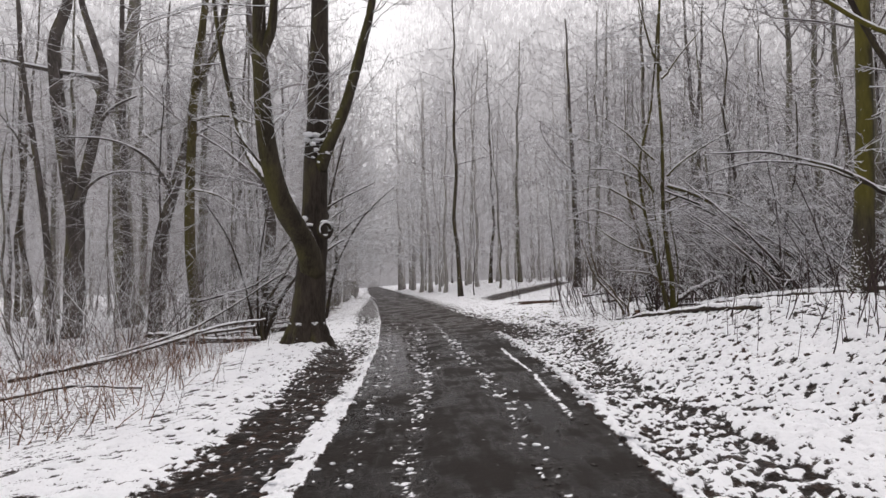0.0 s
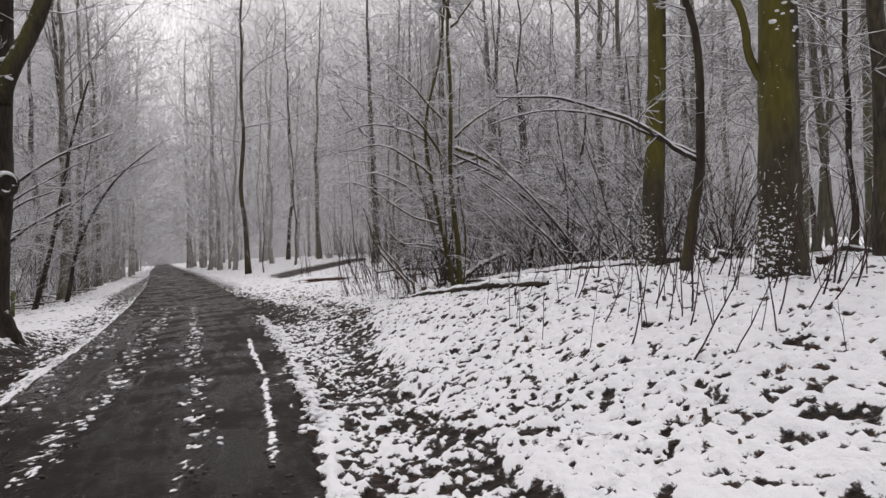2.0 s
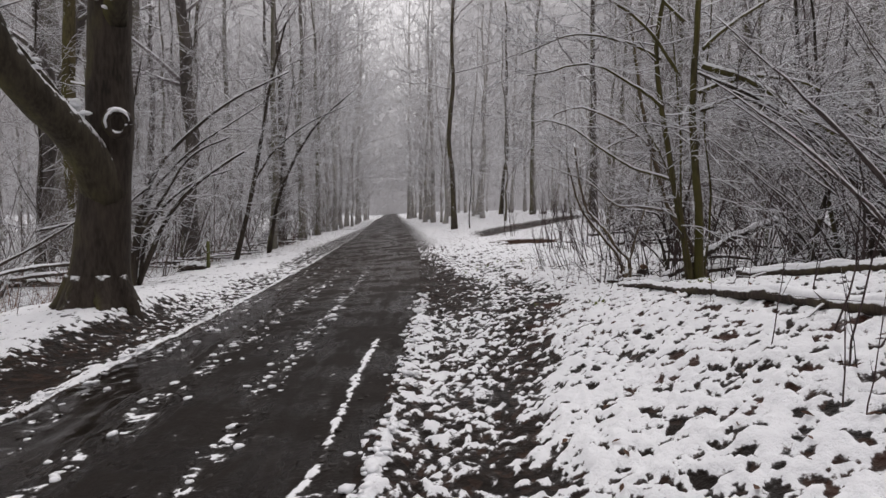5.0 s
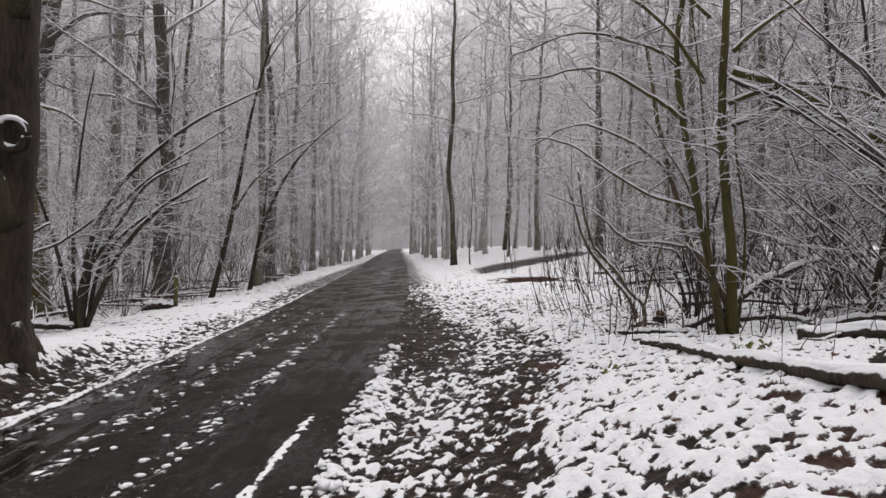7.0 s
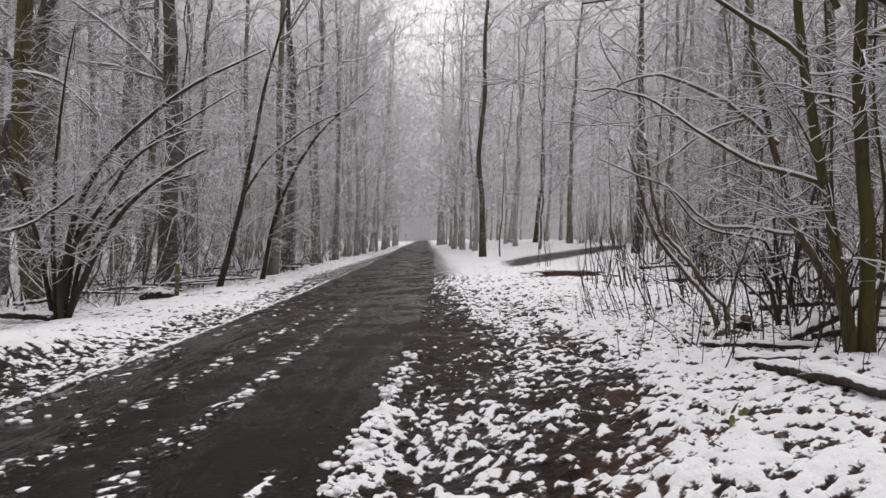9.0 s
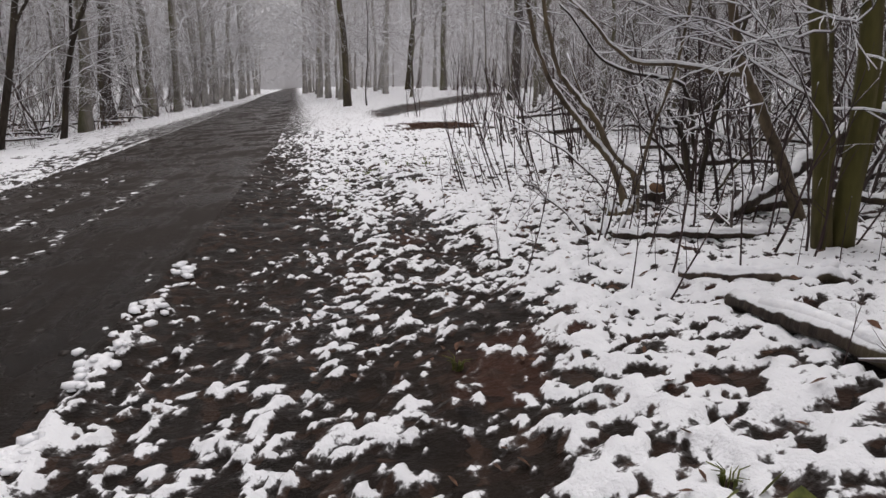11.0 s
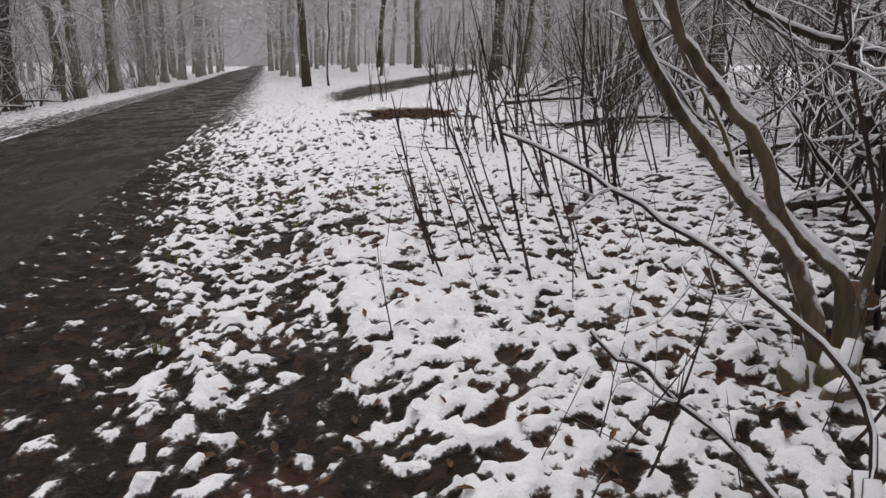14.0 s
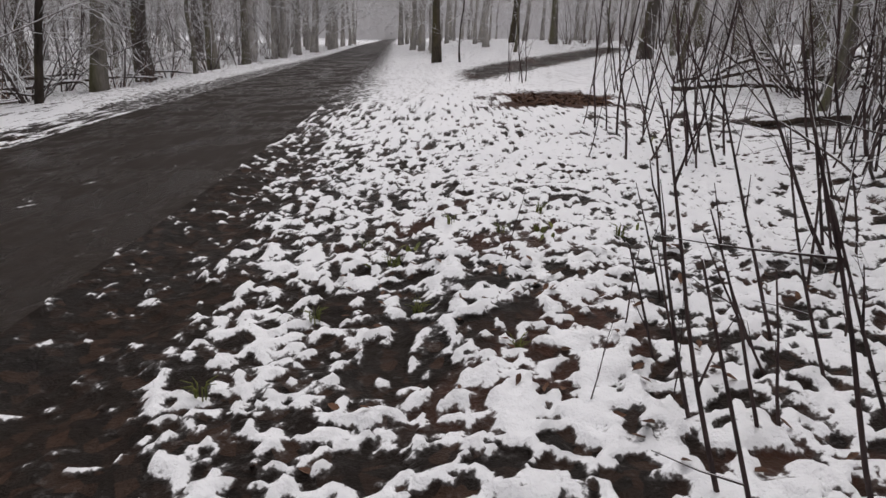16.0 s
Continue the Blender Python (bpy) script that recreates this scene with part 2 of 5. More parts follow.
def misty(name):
    """Backdrop paint: far wood and mist as uneven grey that thins out into the sky."""
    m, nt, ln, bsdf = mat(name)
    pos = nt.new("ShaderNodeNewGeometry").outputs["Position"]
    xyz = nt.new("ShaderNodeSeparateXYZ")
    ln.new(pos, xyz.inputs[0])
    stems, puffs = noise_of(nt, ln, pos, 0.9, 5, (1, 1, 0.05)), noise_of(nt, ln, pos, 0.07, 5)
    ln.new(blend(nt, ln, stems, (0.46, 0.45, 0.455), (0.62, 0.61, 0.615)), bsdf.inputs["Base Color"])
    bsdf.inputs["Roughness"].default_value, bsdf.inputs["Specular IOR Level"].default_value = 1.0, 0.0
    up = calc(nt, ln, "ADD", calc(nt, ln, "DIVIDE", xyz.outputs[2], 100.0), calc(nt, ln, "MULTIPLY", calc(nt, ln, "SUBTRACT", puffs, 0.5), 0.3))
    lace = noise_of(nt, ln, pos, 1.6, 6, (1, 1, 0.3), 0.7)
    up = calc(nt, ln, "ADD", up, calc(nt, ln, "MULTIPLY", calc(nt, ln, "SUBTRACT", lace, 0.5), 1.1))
    # the painted mist is thinned above the track, a window of sky
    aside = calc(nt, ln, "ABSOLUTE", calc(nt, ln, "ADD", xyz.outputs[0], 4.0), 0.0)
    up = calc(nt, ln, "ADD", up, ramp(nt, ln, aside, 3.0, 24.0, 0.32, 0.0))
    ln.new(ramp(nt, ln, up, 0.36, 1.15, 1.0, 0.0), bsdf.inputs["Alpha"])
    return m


HAZE = misty("haze_backdrop")

# ---------------------------------------------------------------- terrain


def sstep(a, b, v):
    t = np.clip((v - a) / (b - a), 0, 1)
    return t * t * (3 - 2 * t)


def height(x, y):
    """The lie of the land: it falls to the left across the track, with a bank on the right at the start."""
    x, y = np.asarray(x, float), np.asarray(y, float)
    cross = 0.61 * np.tanh(x / 10) + 0.02 * np.clip(x - 9, 0, 60)
    bank = 0.78 * sstep(3.0, 6.3, x) * (1 - sstep(9.5, 17.5, y))
    left = -0.16 * (1 - sstep(-5, -2.5, x))
    left = left + 0.28 * (1 - sstep(-1.75, -0.9, x)) * sstep(-5.5, -3.0, x) * np.exp(-(((y - 15.0) / 3.2) ** 2))
    far = 0.5 * sstep(25, 75, y) * sstep(3, 9, x) * (1 - sstep(80, 160, y))
    return cross + bank + left + far


LATTICE = np.random.default_rng(5).random((256, 256))


def field(x, y, scale, shift=0.0):
    """Smooth noise from 0 to 1 with features about 1 / scale metres across."""
    u, v = x * scale + shift * 17.3, y * scale + shift * 9.1
    i, j = np.floor(u).astype(int), np.floor(v).astype(int)
    f, g = u - i, v - j
    f, g = f * f * (3 - 2 * f), g * g * (3 - 2 * g)
    q = lambda a, b: LATTICE[(i + a) % 256, (j + b) % 256]
    return (q(0, 0) * (1 - f) + q(1, 0) * f) * (1 - g) + (q(0, 1) * (1 - f) + q(1, 1) * f) * g


def pits(x, y, cell, share, least, most, seed):
    """How far inside a round hole each place lies, in metres; one hole at most in each cell of an uneven grid."""
    u, v = x / cell, y / cell
    i, j = np.floor(u).astype(int), np.floor(v).astype(int)
    best = np.full(np.shape(x), -1.0)
    pick = lambda a, b, k: LATTICE[(a + 31 * seed + 61 * k) % 256, (b + 57 * seed + 23 * k) % 256]
    for a in (-1, 0, 1):
        for b in (-1, 0, 1):
            ci, cj = i + a, j + b
            d = np.hypot(u - ci - 0.5 - 0.9 * (pick(ci, cj, 0) - 0.5), v - cj - 0.5 - 0.9 * (pick(ci, cj, 1) - 0.5)) * cell
            r = least + (most - least) * pick(ci, cj, 2) ** 2
            best = np.maximum(best, np.where(pick(ci, cj, 3) < share, r - d, -1.0))
    return best


def track_left(y):
    return np.interp(y, (-40, 4, 7, 10, 15, 24, 38, 55, 90, 200), (-1.4, -0.9, -0.65, -0.5, -0.32, -0.3, -0.6, -1.2, -2.6, -6))


def track_right(y):
    return np.interp(y, (-40, 3, 5.6, 8.4, 12, 17, 25, 36, 55, 90, 200), (0.6, 1.62, 1.95, 2.25, 2.5, 2.72, 2.8, 2.55, 1.9, 0.4, -3.4))


def ground_cover(x, y):
    """How deep the snow lies (0 to 1), where dead leaves lie, and the height of the surface."""
    wob = (field(x, y, 1.3, 3) - 0.5) * 0.25 + (field(x, y, 6, 4) - 0.5) * 0.09
    xl, xr = track_left(y), track_right(y)
    on = (x > xl) & (x < xr)
    clump = 0.14 * field(x, y, 5.5, 1) + 0.24 * field(x + wob, y, 12, 2) + 0.62 * field(x + wob * 0.5, y + wob, 24, 6)
    coarse = np.maximum(sstep(0.6, 2.6, np.maximum(-2.2 - x, x - 7.8)), sstep(2.0, 9.0, np.maximum(3.6 - y, y - 24)))
    clump = clump + (0.538 - clump) * coarse
    near = 1 - sstep(19, 27, y)
    # small dark holes where leaves and clods have thawed through the snow
    px, py = x + (field(x, y, 15, 51) - 0.5) * 0.09, y + (field(x, y, 15, 52) - 0.5) * 0.09
    more = 0.005 - 0.005 * sstep(11, 14, y) + 0.013 * sstep(16.5, 19, y) * (1 - sstep(21, 24, y)) + 0.03 * (field(x, y, 0.9, 53) - 0.5)
    hole = np.maximum(sstep(-0.014, 0.012, pits(px, py, 0.15, 0.8, 0.014, 0.056, 1) + more), sstep(-0.012, 0.01, pits(px, py, 0.085, 0.5, 0.009, 0.028, 2) + more * 0.6)) * (1 - coarse)
    bell = lambda c, w: np.exp(-(((x + wob * 0.6 - c) / w) ** 2))
    # the track with crumbs of snow along the ruts
    row1 = bell(np.interp(y, (4, 6, 12, 16, 24), (0.0, 0.1, 0.62, 0.72, 0.8)), 0.16)
    row2 = bell(np.interp(y, (4, 8, 16, 24), (1.05, 1.35, 1.42, 1.5)), 0.13)
    row3 = bell(xl + 0.28, 0.09)
    rib = np.exp(-(((x + wob * 0.22 - np.interp(y, (6, 9.4, 12.9), (1.75, 2.06, 2.2))) / 0.036) ** 2)) * sstep(6, 7, y) * (1 - sstep(12.9, 13.3, y))
    track = 0.10 + near * (0.22 * row1 + 0.22 * row2 + 0.2 * row3 + 0.55 * rib)
    # the right side: ridge of snow, trodden mud, then snow with holes
    u = x - xr + wob * 0.35
    outer = np.interp(y, (0, 4, 9.3, 12, 15, 16.7, 18.3, 21, 25), (2.75, 3.0, 3.5, 4.05, 5.0, 5.0, 4.8, 4.55, 4.7)) - xr + wob * 1.5
    ridge = np.exp(-(((u - 0.1) / np.interp(y, (7, 11), (0.058, 0.085))) ** 2)) * (1 - 0.08 * sstep(9, 12, y) - 0.92 * sstep(15, 17.5, y))
    trod = (1 - sstep(outer - 0.25, outer + 0.12, u)) * (u > -1)
    rut = np.exp(-(((x + wob - np.interp(y, (4, 9, 13, 15.5, 17, 18.5, 21), (2.8, 3.15, 3.95, 4.6, 4.66, 4.52, 4.5))) / np.interp(y, (11, 13.5, 16, 18), (0.22, 0.34, 0.34, 0.22))) ** 2)) * (1 - sstep(20, 22, y))
    mixed = 0.5 + 0.05 * (1 - sstep(7, 9, y)) - 0.1 * np.exp(-(((u - 0.34) / 0.13) ** 2)) * (1 - sstep(9, 12, y)) - (0.12 - 0.08 * sstep(15, 16.2, y) + 0.12 * sstep(16, 18, y)) * rut - 0.04 * sstep(13, 15, y) - 0.23 * (1 - sstep(np.interp(y, (19, 21.5), (0.5, 0.1)), np.interp(y, (16, 19, 22), (1.6, 1.5, 0.8)), u)) * sstep(13.5, 16, y) * (1 - 0.6 * sstep(21, 25, y)) + 0.07 * sstep(16.5, 19, y) * sstep(0.6, 1.2, u) + 0.09 * sstep(22, 28, y)
    open_snow = 0.578 + (0.092 - 0.015 * sstep(11, 15, y)) * (1 - coarse) + 0.10 * (field(x, y, 0.55, 8) - 0.45) * (1 - 0.7 * coarse) + 0.03 * sstep(8, 11, y) * (1 - sstep(22, 30, y)) * -1 + 0.06 * sstep(22, 32, y)
    right = open_snow * (1 - trod) + mixed * trod
    right = np.maximum(right, (0.86 - (0.24 + 0.55 * (field(x, y, 2.3, 41) - 0.5)) * sstep(9, 11, y)) * ridge)
    right = np.where(u < 0.06, np.minimum(right, 0.33 + 4 * u), right)
    # the left side
    v = xl - x + wob * 0.35
    outl = xl - np.interp(y, (0, 5, 12.5, 18, 24, 34), (-2.15, -2.0, -1.55, -1.3, -1.3, -1.6)) + wob
    strip = np.exp(-(((v - 0.19) / 0.19) ** 2)) * (1 - 0.5 * sstep(11.5, 14, y) - 0.3 * sstep(15, 19, y))
    trodl = sstep(0.06 - 0.1 * sstep(12, 16, y), 0.26 - 0.12 * sstep(12, 16, y), v) * (1 - sstep(outl - 0.15, outl + 0.2, v))
    left = (0.585 + 0.02 * sstep(28, 40, y)) * (1 - trodl) + (0.27 + 0.2 * sstep(12, 18, y)) * trodl
    left = np.maximum(left, (0.72 + 0.6 * (field(x, y, 2.6, 31) - 0.5) + 0.4 * (field(x, y, 7, 32) - 0.5)) * strip)
    left = left + 0.08 * (1 - coarse) * (1 - trodl)
    cover = np.where(on, track, np.where(x >= xr, right, left))
    whole = np.where(on, 0, np.where(x >= xr, (1 - trod) * (1 - ridge), (1 - trodl) * (1 - strip)))
    clump = clump + (0.5 - clump) * 0.35 * whole * (1 - coarse)
    cover = cover - hole * np.where(on, 0, np.where(x >= xr, 0.2 + 0.2 * (1 - trod), 0.3)) * (1 - 0.7 * np.where(x >= xr, ridge, strip))
    # bare patches of leaves and a side trail on the right
    wide = 1.0 + 0.9 * (field(x, y, 1.6, 21) - 0.5)
    litter = np.exp(-(((x - 6.95) / wide) ** 4) - (((y - 29.6) / 1.1 / wide) ** 4))
    pool = np.exp(-(((x - 10.0) / 1.25 / wide) ** 4) - (((y - 26.5) / 0.42 / wide) ** 4))
    trail = np.exp(-(((y - 37.5 - (x - 6.2) * 2.0) / 2.5) ** 4)) * sstep(5.0, 6.5, x) * (1 - sstep(14, 17, x))
    leaves = np.clip(litter + 0.4 * sstep(0.62, 0.75, field(x, y, 2.4, 11)) * sstep(1.0, 1.6, x - xr) * (1 - pool), 0, 1)
    cover = cover - 0.75 * np.maximum(np.maximum(litter * 0.8, pool), trail * (0.3 + 0.35 * field(x, y, 1.1, 61))) * (x > xr)
    depth = 1 / (1 + np.exp(-(cover - clump) / 0.075))
    deep = 1 / (1 + np.exp(-(cover - clump - 0.06) / 0.07))
    lumps = (field(x, y, 3.2, 12) - 0.5) * 0.04 + ((field(x, y, 8, 13) - 0.5) * 0.034 + (field(x, y, 14, 54) - 0.5) * 0.022) * (1 - coarse)
    rutz = -0.02 * row1 - 0.02 * row2
    z = height(x, y) + np.where(on, rutz * near + ((field(x, y * 0.2, 9, 14) - 0.5) * 0.014 + (field(x, y * 0.6, 7, 33) - 0.5) * 0.018) * (1 - sstep(13, 19, y)), lumps) + 0.042 * deep * np.where(on, 0.5, 1.0)
    z = z - np.where(x > xr, 0.05 * trod * sstep(0.0, 0.4, u), 0.04 * trodl * (x < xl))
    z = z + 0.25 * (field(x, y, 0.12, 15) - 0.5) * sstep(10, 25, np.abs(x - 1))
    return depth, leaves, z, on, coarse


def stretch(fine, step, ends, grow=1.16, first=None):
    """Lines that lie close together within 'fine' and ever wider apart to the ends."""
    lines, s = list(np.arange(fine[0], fine[1], step)), first or step * 1.6
    p, q = fine[1], s
    while p < ends[1]:
        lines.append(p)
        p, q = p + q, min(q * grow, 200)
    p, q = fine[0] - s, s
    while p > ends[0]:
        lines.insert(0, p)
        q = min(q * grow, 200)
        p -= q
    return np.array(lines)


def build_ground():
    xs = stretch((-2.2, 7.8), 0.036, (-1500, 1500), 1.09)
    ys = stretch((3.6, 24.0), 0.045, (-1200, 2500), 1.06)
    # closer lines beside the walk
    xs = np.concatenate([xs[xs < 1.9], np.arange(1.9, 6.8, 0.021), xs[xs >= 6.8]])
    ys = np.concatenate([ys[ys < 5.0], np.arange(5.0, 14.4, 0.029), np.arange(14.4, 21.0, 0.022), ys[ys >= 21.0]])
    gx, gy = np.meshgrid(xs, ys)
    depth, leaves, z, on, coarse = ground_cover(gx, gy)
    w = len(xs)
    i, j = np.meshgrid(np.arange(w - 1), np.arange(len(ys) - 1))
    a = (j * w + i).ravel()
    quads = np.stack([a, a + 1, a + w + 1, a + w], 1)
    track = on.ravel()[quads].sum(1) >= 3
    co = np.stack([gx, gy, z], -1).reshape(-1, 3)
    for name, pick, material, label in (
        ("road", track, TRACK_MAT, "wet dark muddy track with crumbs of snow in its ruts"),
        ("ground", ~track, SOIL_MAT, "forest floor under thin broken snow with mud and dead leaves"),
    ):
        f = quads[pick]
        used, back = np.unique(f, return_inverse=True)
        me = bpy.data.meshes.new(name)
        me.vertices.add(len(used))
        me.vertices.foreach_set("co", co[used].ravel())
        me.loops.add(f.size)
        me.loops.foreach_set("vertex_index", back.ravel().astype(np.int32))
        me.polygons.add(len(f))
        me.polygons.foreach_set("loop_start", np.arange(0, f.size, 4, dtype=np.int32))
        me.polygons.foreach_set("use_smooth", np.ones(len(f), bool))
        for layer, values in (("snow", depth), ("litter", leaves), ("thaw", coarse)):
            me.attributes.new(layer, "FLOAT", "POINT").data.foreach_set("value", values.ravel()[used].astype(np.float32))
        me.update(calc_edges=True)
        me.materials.append(material)
        tagged(new(name, me), label, name if name == "ground" else "forest track", kind="structure")


def top(x, y):
    """The height of the surface at one place."""
    return float(ground_cover(np.array([[x]], float), np.array([[y]], float))[2][0, 0])


build_ground()

# ---------------------------------------------------------------- wood


class Wood:
    """Gathers tapering tubes into one mesh."""

    def __init__(self):
        self.co, self.faces, self.count = [], [], 0

    def tube(self, pts, radii, sides, uneven=0.0, rng=None):
        pts, radii = np.asarray(pts, float), np.asarray(radii, float)
        d = np.gradient(pts, axis=0)
        d /= np.linalg.norm(d, axis=1, keepdims=True) + 1e-9
        ref = np.array((0.0, 1.0, 0.0)) if abs(d[0][1]) < 0.8 else np.array((1.0, 0.0, 0.0))
        s = np.cross(d, ref)
        s /= np.linalg.norm(s, axis=1, keepdims=True) + 1e-9
        t = np.cross(s, d)
        a = np.arange(sides) * (2 * math.pi / sides)
        r = radii[:, None] * np.ones(sides)
        if uneven:
            r = r * (1 + uneven * (rng.random(r.shape) - 0.5))
        ring = pts[:, None] + r[..., None] * (np.cos(a)[:, None] * s[:, None] + np.sin(a)[:, None] * t[:, None])
        n, k = len(pts), self.count
        self.co.append(ring.reshape(-1, 3))
        i, j = np.meshgrid(np.arange(n - 1), np.arange(sides), indexing="ij")
        b = (j + 1) % sides
        f = np.stack([k + i * sides + j, k + i * sides + b, k + (i + 1) * sides + b, k + (i + 1) * sides + j], -1)
        self.faces += f.reshape(-1, 4).tolist()
        if sides > 3:
            self.faces.append([k + (n - 1) * sides + m for m in range(sides)])
        if radii[0] > 0.02:
            self.faces.append([k + m for m in range(sides)][::-1])
        self.count += n * sides
        return self

    def mesh(self, name, material):
        me = bpy.data.meshes.new(name)
        me.from_pydata(np.concatenate(self.co).tolist(), [], self.faces)
        me.polygons.foreach_set("use_smooth", np.ones(len(me.polygons), bool))
        me.materials.append(material)
        return me


def smooth_line(pts, n):
    """A soft curve through a few points."""
    pts = np.asarray(pts, float)
    t = np.linspace(0, len(pts) - 1, n)
    ext = np.vstack([2 * pts[0] - pts[1], pts, 2 * pts[-1] - pts[-2]])
    i = np.minimum(t.astype(int), len(pts) - 2)
    f = (t - i)[:, None]
    p0, p1, p2, p3 = ext[i], ext[i + 1], ext[i + 2], ext[i + 3]
    return 0.5 * (2 * p1 + (p2 - p0) * f + (2 * p0 - 5 * p1 + 4 * p2 - p3) * f**2 + (3 * p1 - p0 - 3 * p2 + p3) * f**3)


def sides_of(r):
    return 10 if r > 0.09 else 7 if r > 0.035 else 5 if r > 0.012 else 3


def grow(wood, p, d, length, r, rng, depth, kids, spread=0.9, up=0.06, wig=0.16, ratio=0.5, start=0.2, thin=0.25, snow=None, least=0.0035):
    """A branch that wanders, tapers and carries smaller ones."""
    n = max(2, min(7, int((1.2 if not depth else 2) + length * 1.3)))
    if snow is not None:
        n = max(3, min(9, int(2 + length * 5)))
    elif not depth and least > 0.008 and length < 1.5:
        n = 1
    p, d = np.array(p, float), np.array(d, float)
    pts, way = [p], [d]
    for _ in range(n):
        d = d + rng.normal(0, wig, 3) + (0, 0, up)
        d /= np.linalg.norm(d)
        p = p + d * (length / n)
        pts.append(p)
        way.append(d)
    radii = r * np.linspace(1, thin, n + 1)
    wood.tube(pts, radii, sides_of(r))
    if snow is not None and r > 0.0034:
        pile(snow, pts, radii)
    if depth:
        for _ in range(kids if isinstance(kids, int) else kids[0]):
            s = rng.uniform(start, 0.98)
            k = min(n, int(s * n + 0.5))
            side = np.cross(way[k], rng.normal(0, 1, 3))
            side /= np.linalg.norm(side) + 1e-9
            a = spread * rng.uniform(0.6, 1.2)
            grow(wood, pts[k], way[k] * math.cos(a) + side * math.sin(a), length * ratio * rng.uniform(0.6, 1.3) * (1.15 - 0.5 * s), max(least, radii[k] * 0.55), rng, depth - 1, kids if isinstance(kids, int) else kids[1:] or (3,), spread, up, wig * 1.15, ratio, start, thin, snow, least)
    return pts, radii, way


def pile(snow, pts, radii):
    """A ridge of snow along the upper side of a branch, where it lies flat enough."""
    pts, radii = np.asarray(pts, float), np.asarray(radii, float)
    d = np.gradient(pts, axis=0)
    flat = np.hypot(d[:, 0], d[:, 1]) / (np.linalg.norm(d, axis=1) + 1e-9)
    if flat.mean() < 0.35:
        return
    lie = np.clip(flat * 1.8 - 0.55, 0.15, 1)
    snow.tube(pts + np.stack([0 * radii, 0 * radii, radii * 0.85 + 0.004], 1), np.maximum(radii * 0.8 + 0.0015, 0.0034) * lie, 5 if radii[0] > 0.01 else 3)


def part(name, wood, material, parent, label=""):
    """Links gathered wood as one mesh under a thing."""
    ob = new(name, wood.mesh(name, material))
    ob.parent = parent
    return tagged(ob, label)


def thing(name, at, label, category, group=""):
    ob = new(name)
    ob.empty_display_size = 0.2
    ob.location = at
    return tagged(ob, label, category, group)


def trunk_line(h, lean, rng, n=12, bend=0.24):
    z = np.linspace(-0.15, h, n)
    x = lean[0] * z + np.cumsum(rng.normal(0, bend, n)) * 0.35
    y = lean[1] * z + np.cumsum(rng.normal(0, bend, n)) * 0.35
    return np.stack([x - x[0], y - y[0], z], 1)


def tall_tree(name, h, r, seed, label, material, clear=0.35, limbs=15, kids=(6, 5), fine=BARK_FINE, lean=(0, 0), group="tall trees", least=0.009, low=20):
    """A forest tree: flared trunk, and a crown of limbs, branches and twigs."""
    rng = np.random.default_rng(seed)
    root = thing(name, (0, 0, 0), label, "tree", group)
    pts = trunk_line(h, lean, rng, 14)
    s = np.linspace(0, 1, 14)
    radii = r * (1 - 0.82 * s) + r * 0.45 * np.exp(-((s * h) / 0.35))
    wood = Wood()
    fineline = smooth_line(pts, 26)
    sr = np.interp(np.linspace(0, 1, 26), s, radii)
    wood.tube(fineline, sr, 11, 0.09, rng)
    part("trunk", wood, material, root)
    crown = Wood()
    for k in range(limbs):
        q = clear + (1 - clear) * (k + rng.random()) / limbs
        i = int(q * 25)
        a = rng.uniform(0, 2 * math.pi)
        tilt = rng.uniform(0.05, 0.9)
        d = (math.cos(a) * math.cos(tilt), math.sin(a) * math.cos(tilt), math.sin(tilt))
        grow(crown, fineline[i], d, h * rng.uniform(0.22, 0.42) * (1.3 - 0.75 * q), max(least * 2, sr[i] * 0.36), rng, 2, kids, 0.8, 0.03, 0.14, 0.5, 0.15, 0.3, None, least)
    for k in range(low):
        i = rng.integers(3, 15)
        a = rng.uniform(0, 2 * math.pi)
        grow(crown, fineline[i], (math.cos(a), math.sin(a), rng.uniform(0.0, 0.7)), rng.uniform(1.4, 4.2), 0.017, rng, 2, (5, 5), 0.8, -0.02, 0.16, 0.5, 0.12, 0.3, None, least)
    part("crown", crown, fine, root, "bare twigs dusted with snow")
    return root


def shrub(name, seed, stems, h, r, label, material=BARK_THIN, spread=0.7, depth=3, kids=(4, 3, 1), group="undergrowth shrubs", up=0.0):
    """Many arching stems out of one base."""
    rng = np.random.default_rng(seed)
    root = thing(name, (0, 0, 0), label, "shrub", group)
    wood = Wood()
    for _ in range(stems):
        a, out = rng.uniform(0, 2 * math.pi), rng.uniform(0.1, spread)
        d = (math.cos(a) * out, math.sin(a) * out, 1 - 0.3 * out)
        grow(wood, (math.cos(a) * 0.12, math.sin(a) * 0.12, -0.1), d, h * rng.uniform(0.6, 1.15), r * rng.uniform(0.6, 1.2), rng, depth, kids, 0.8, up, 0.14, 0.45, 0.25)
    part("stem", wood, material, root)
    return root


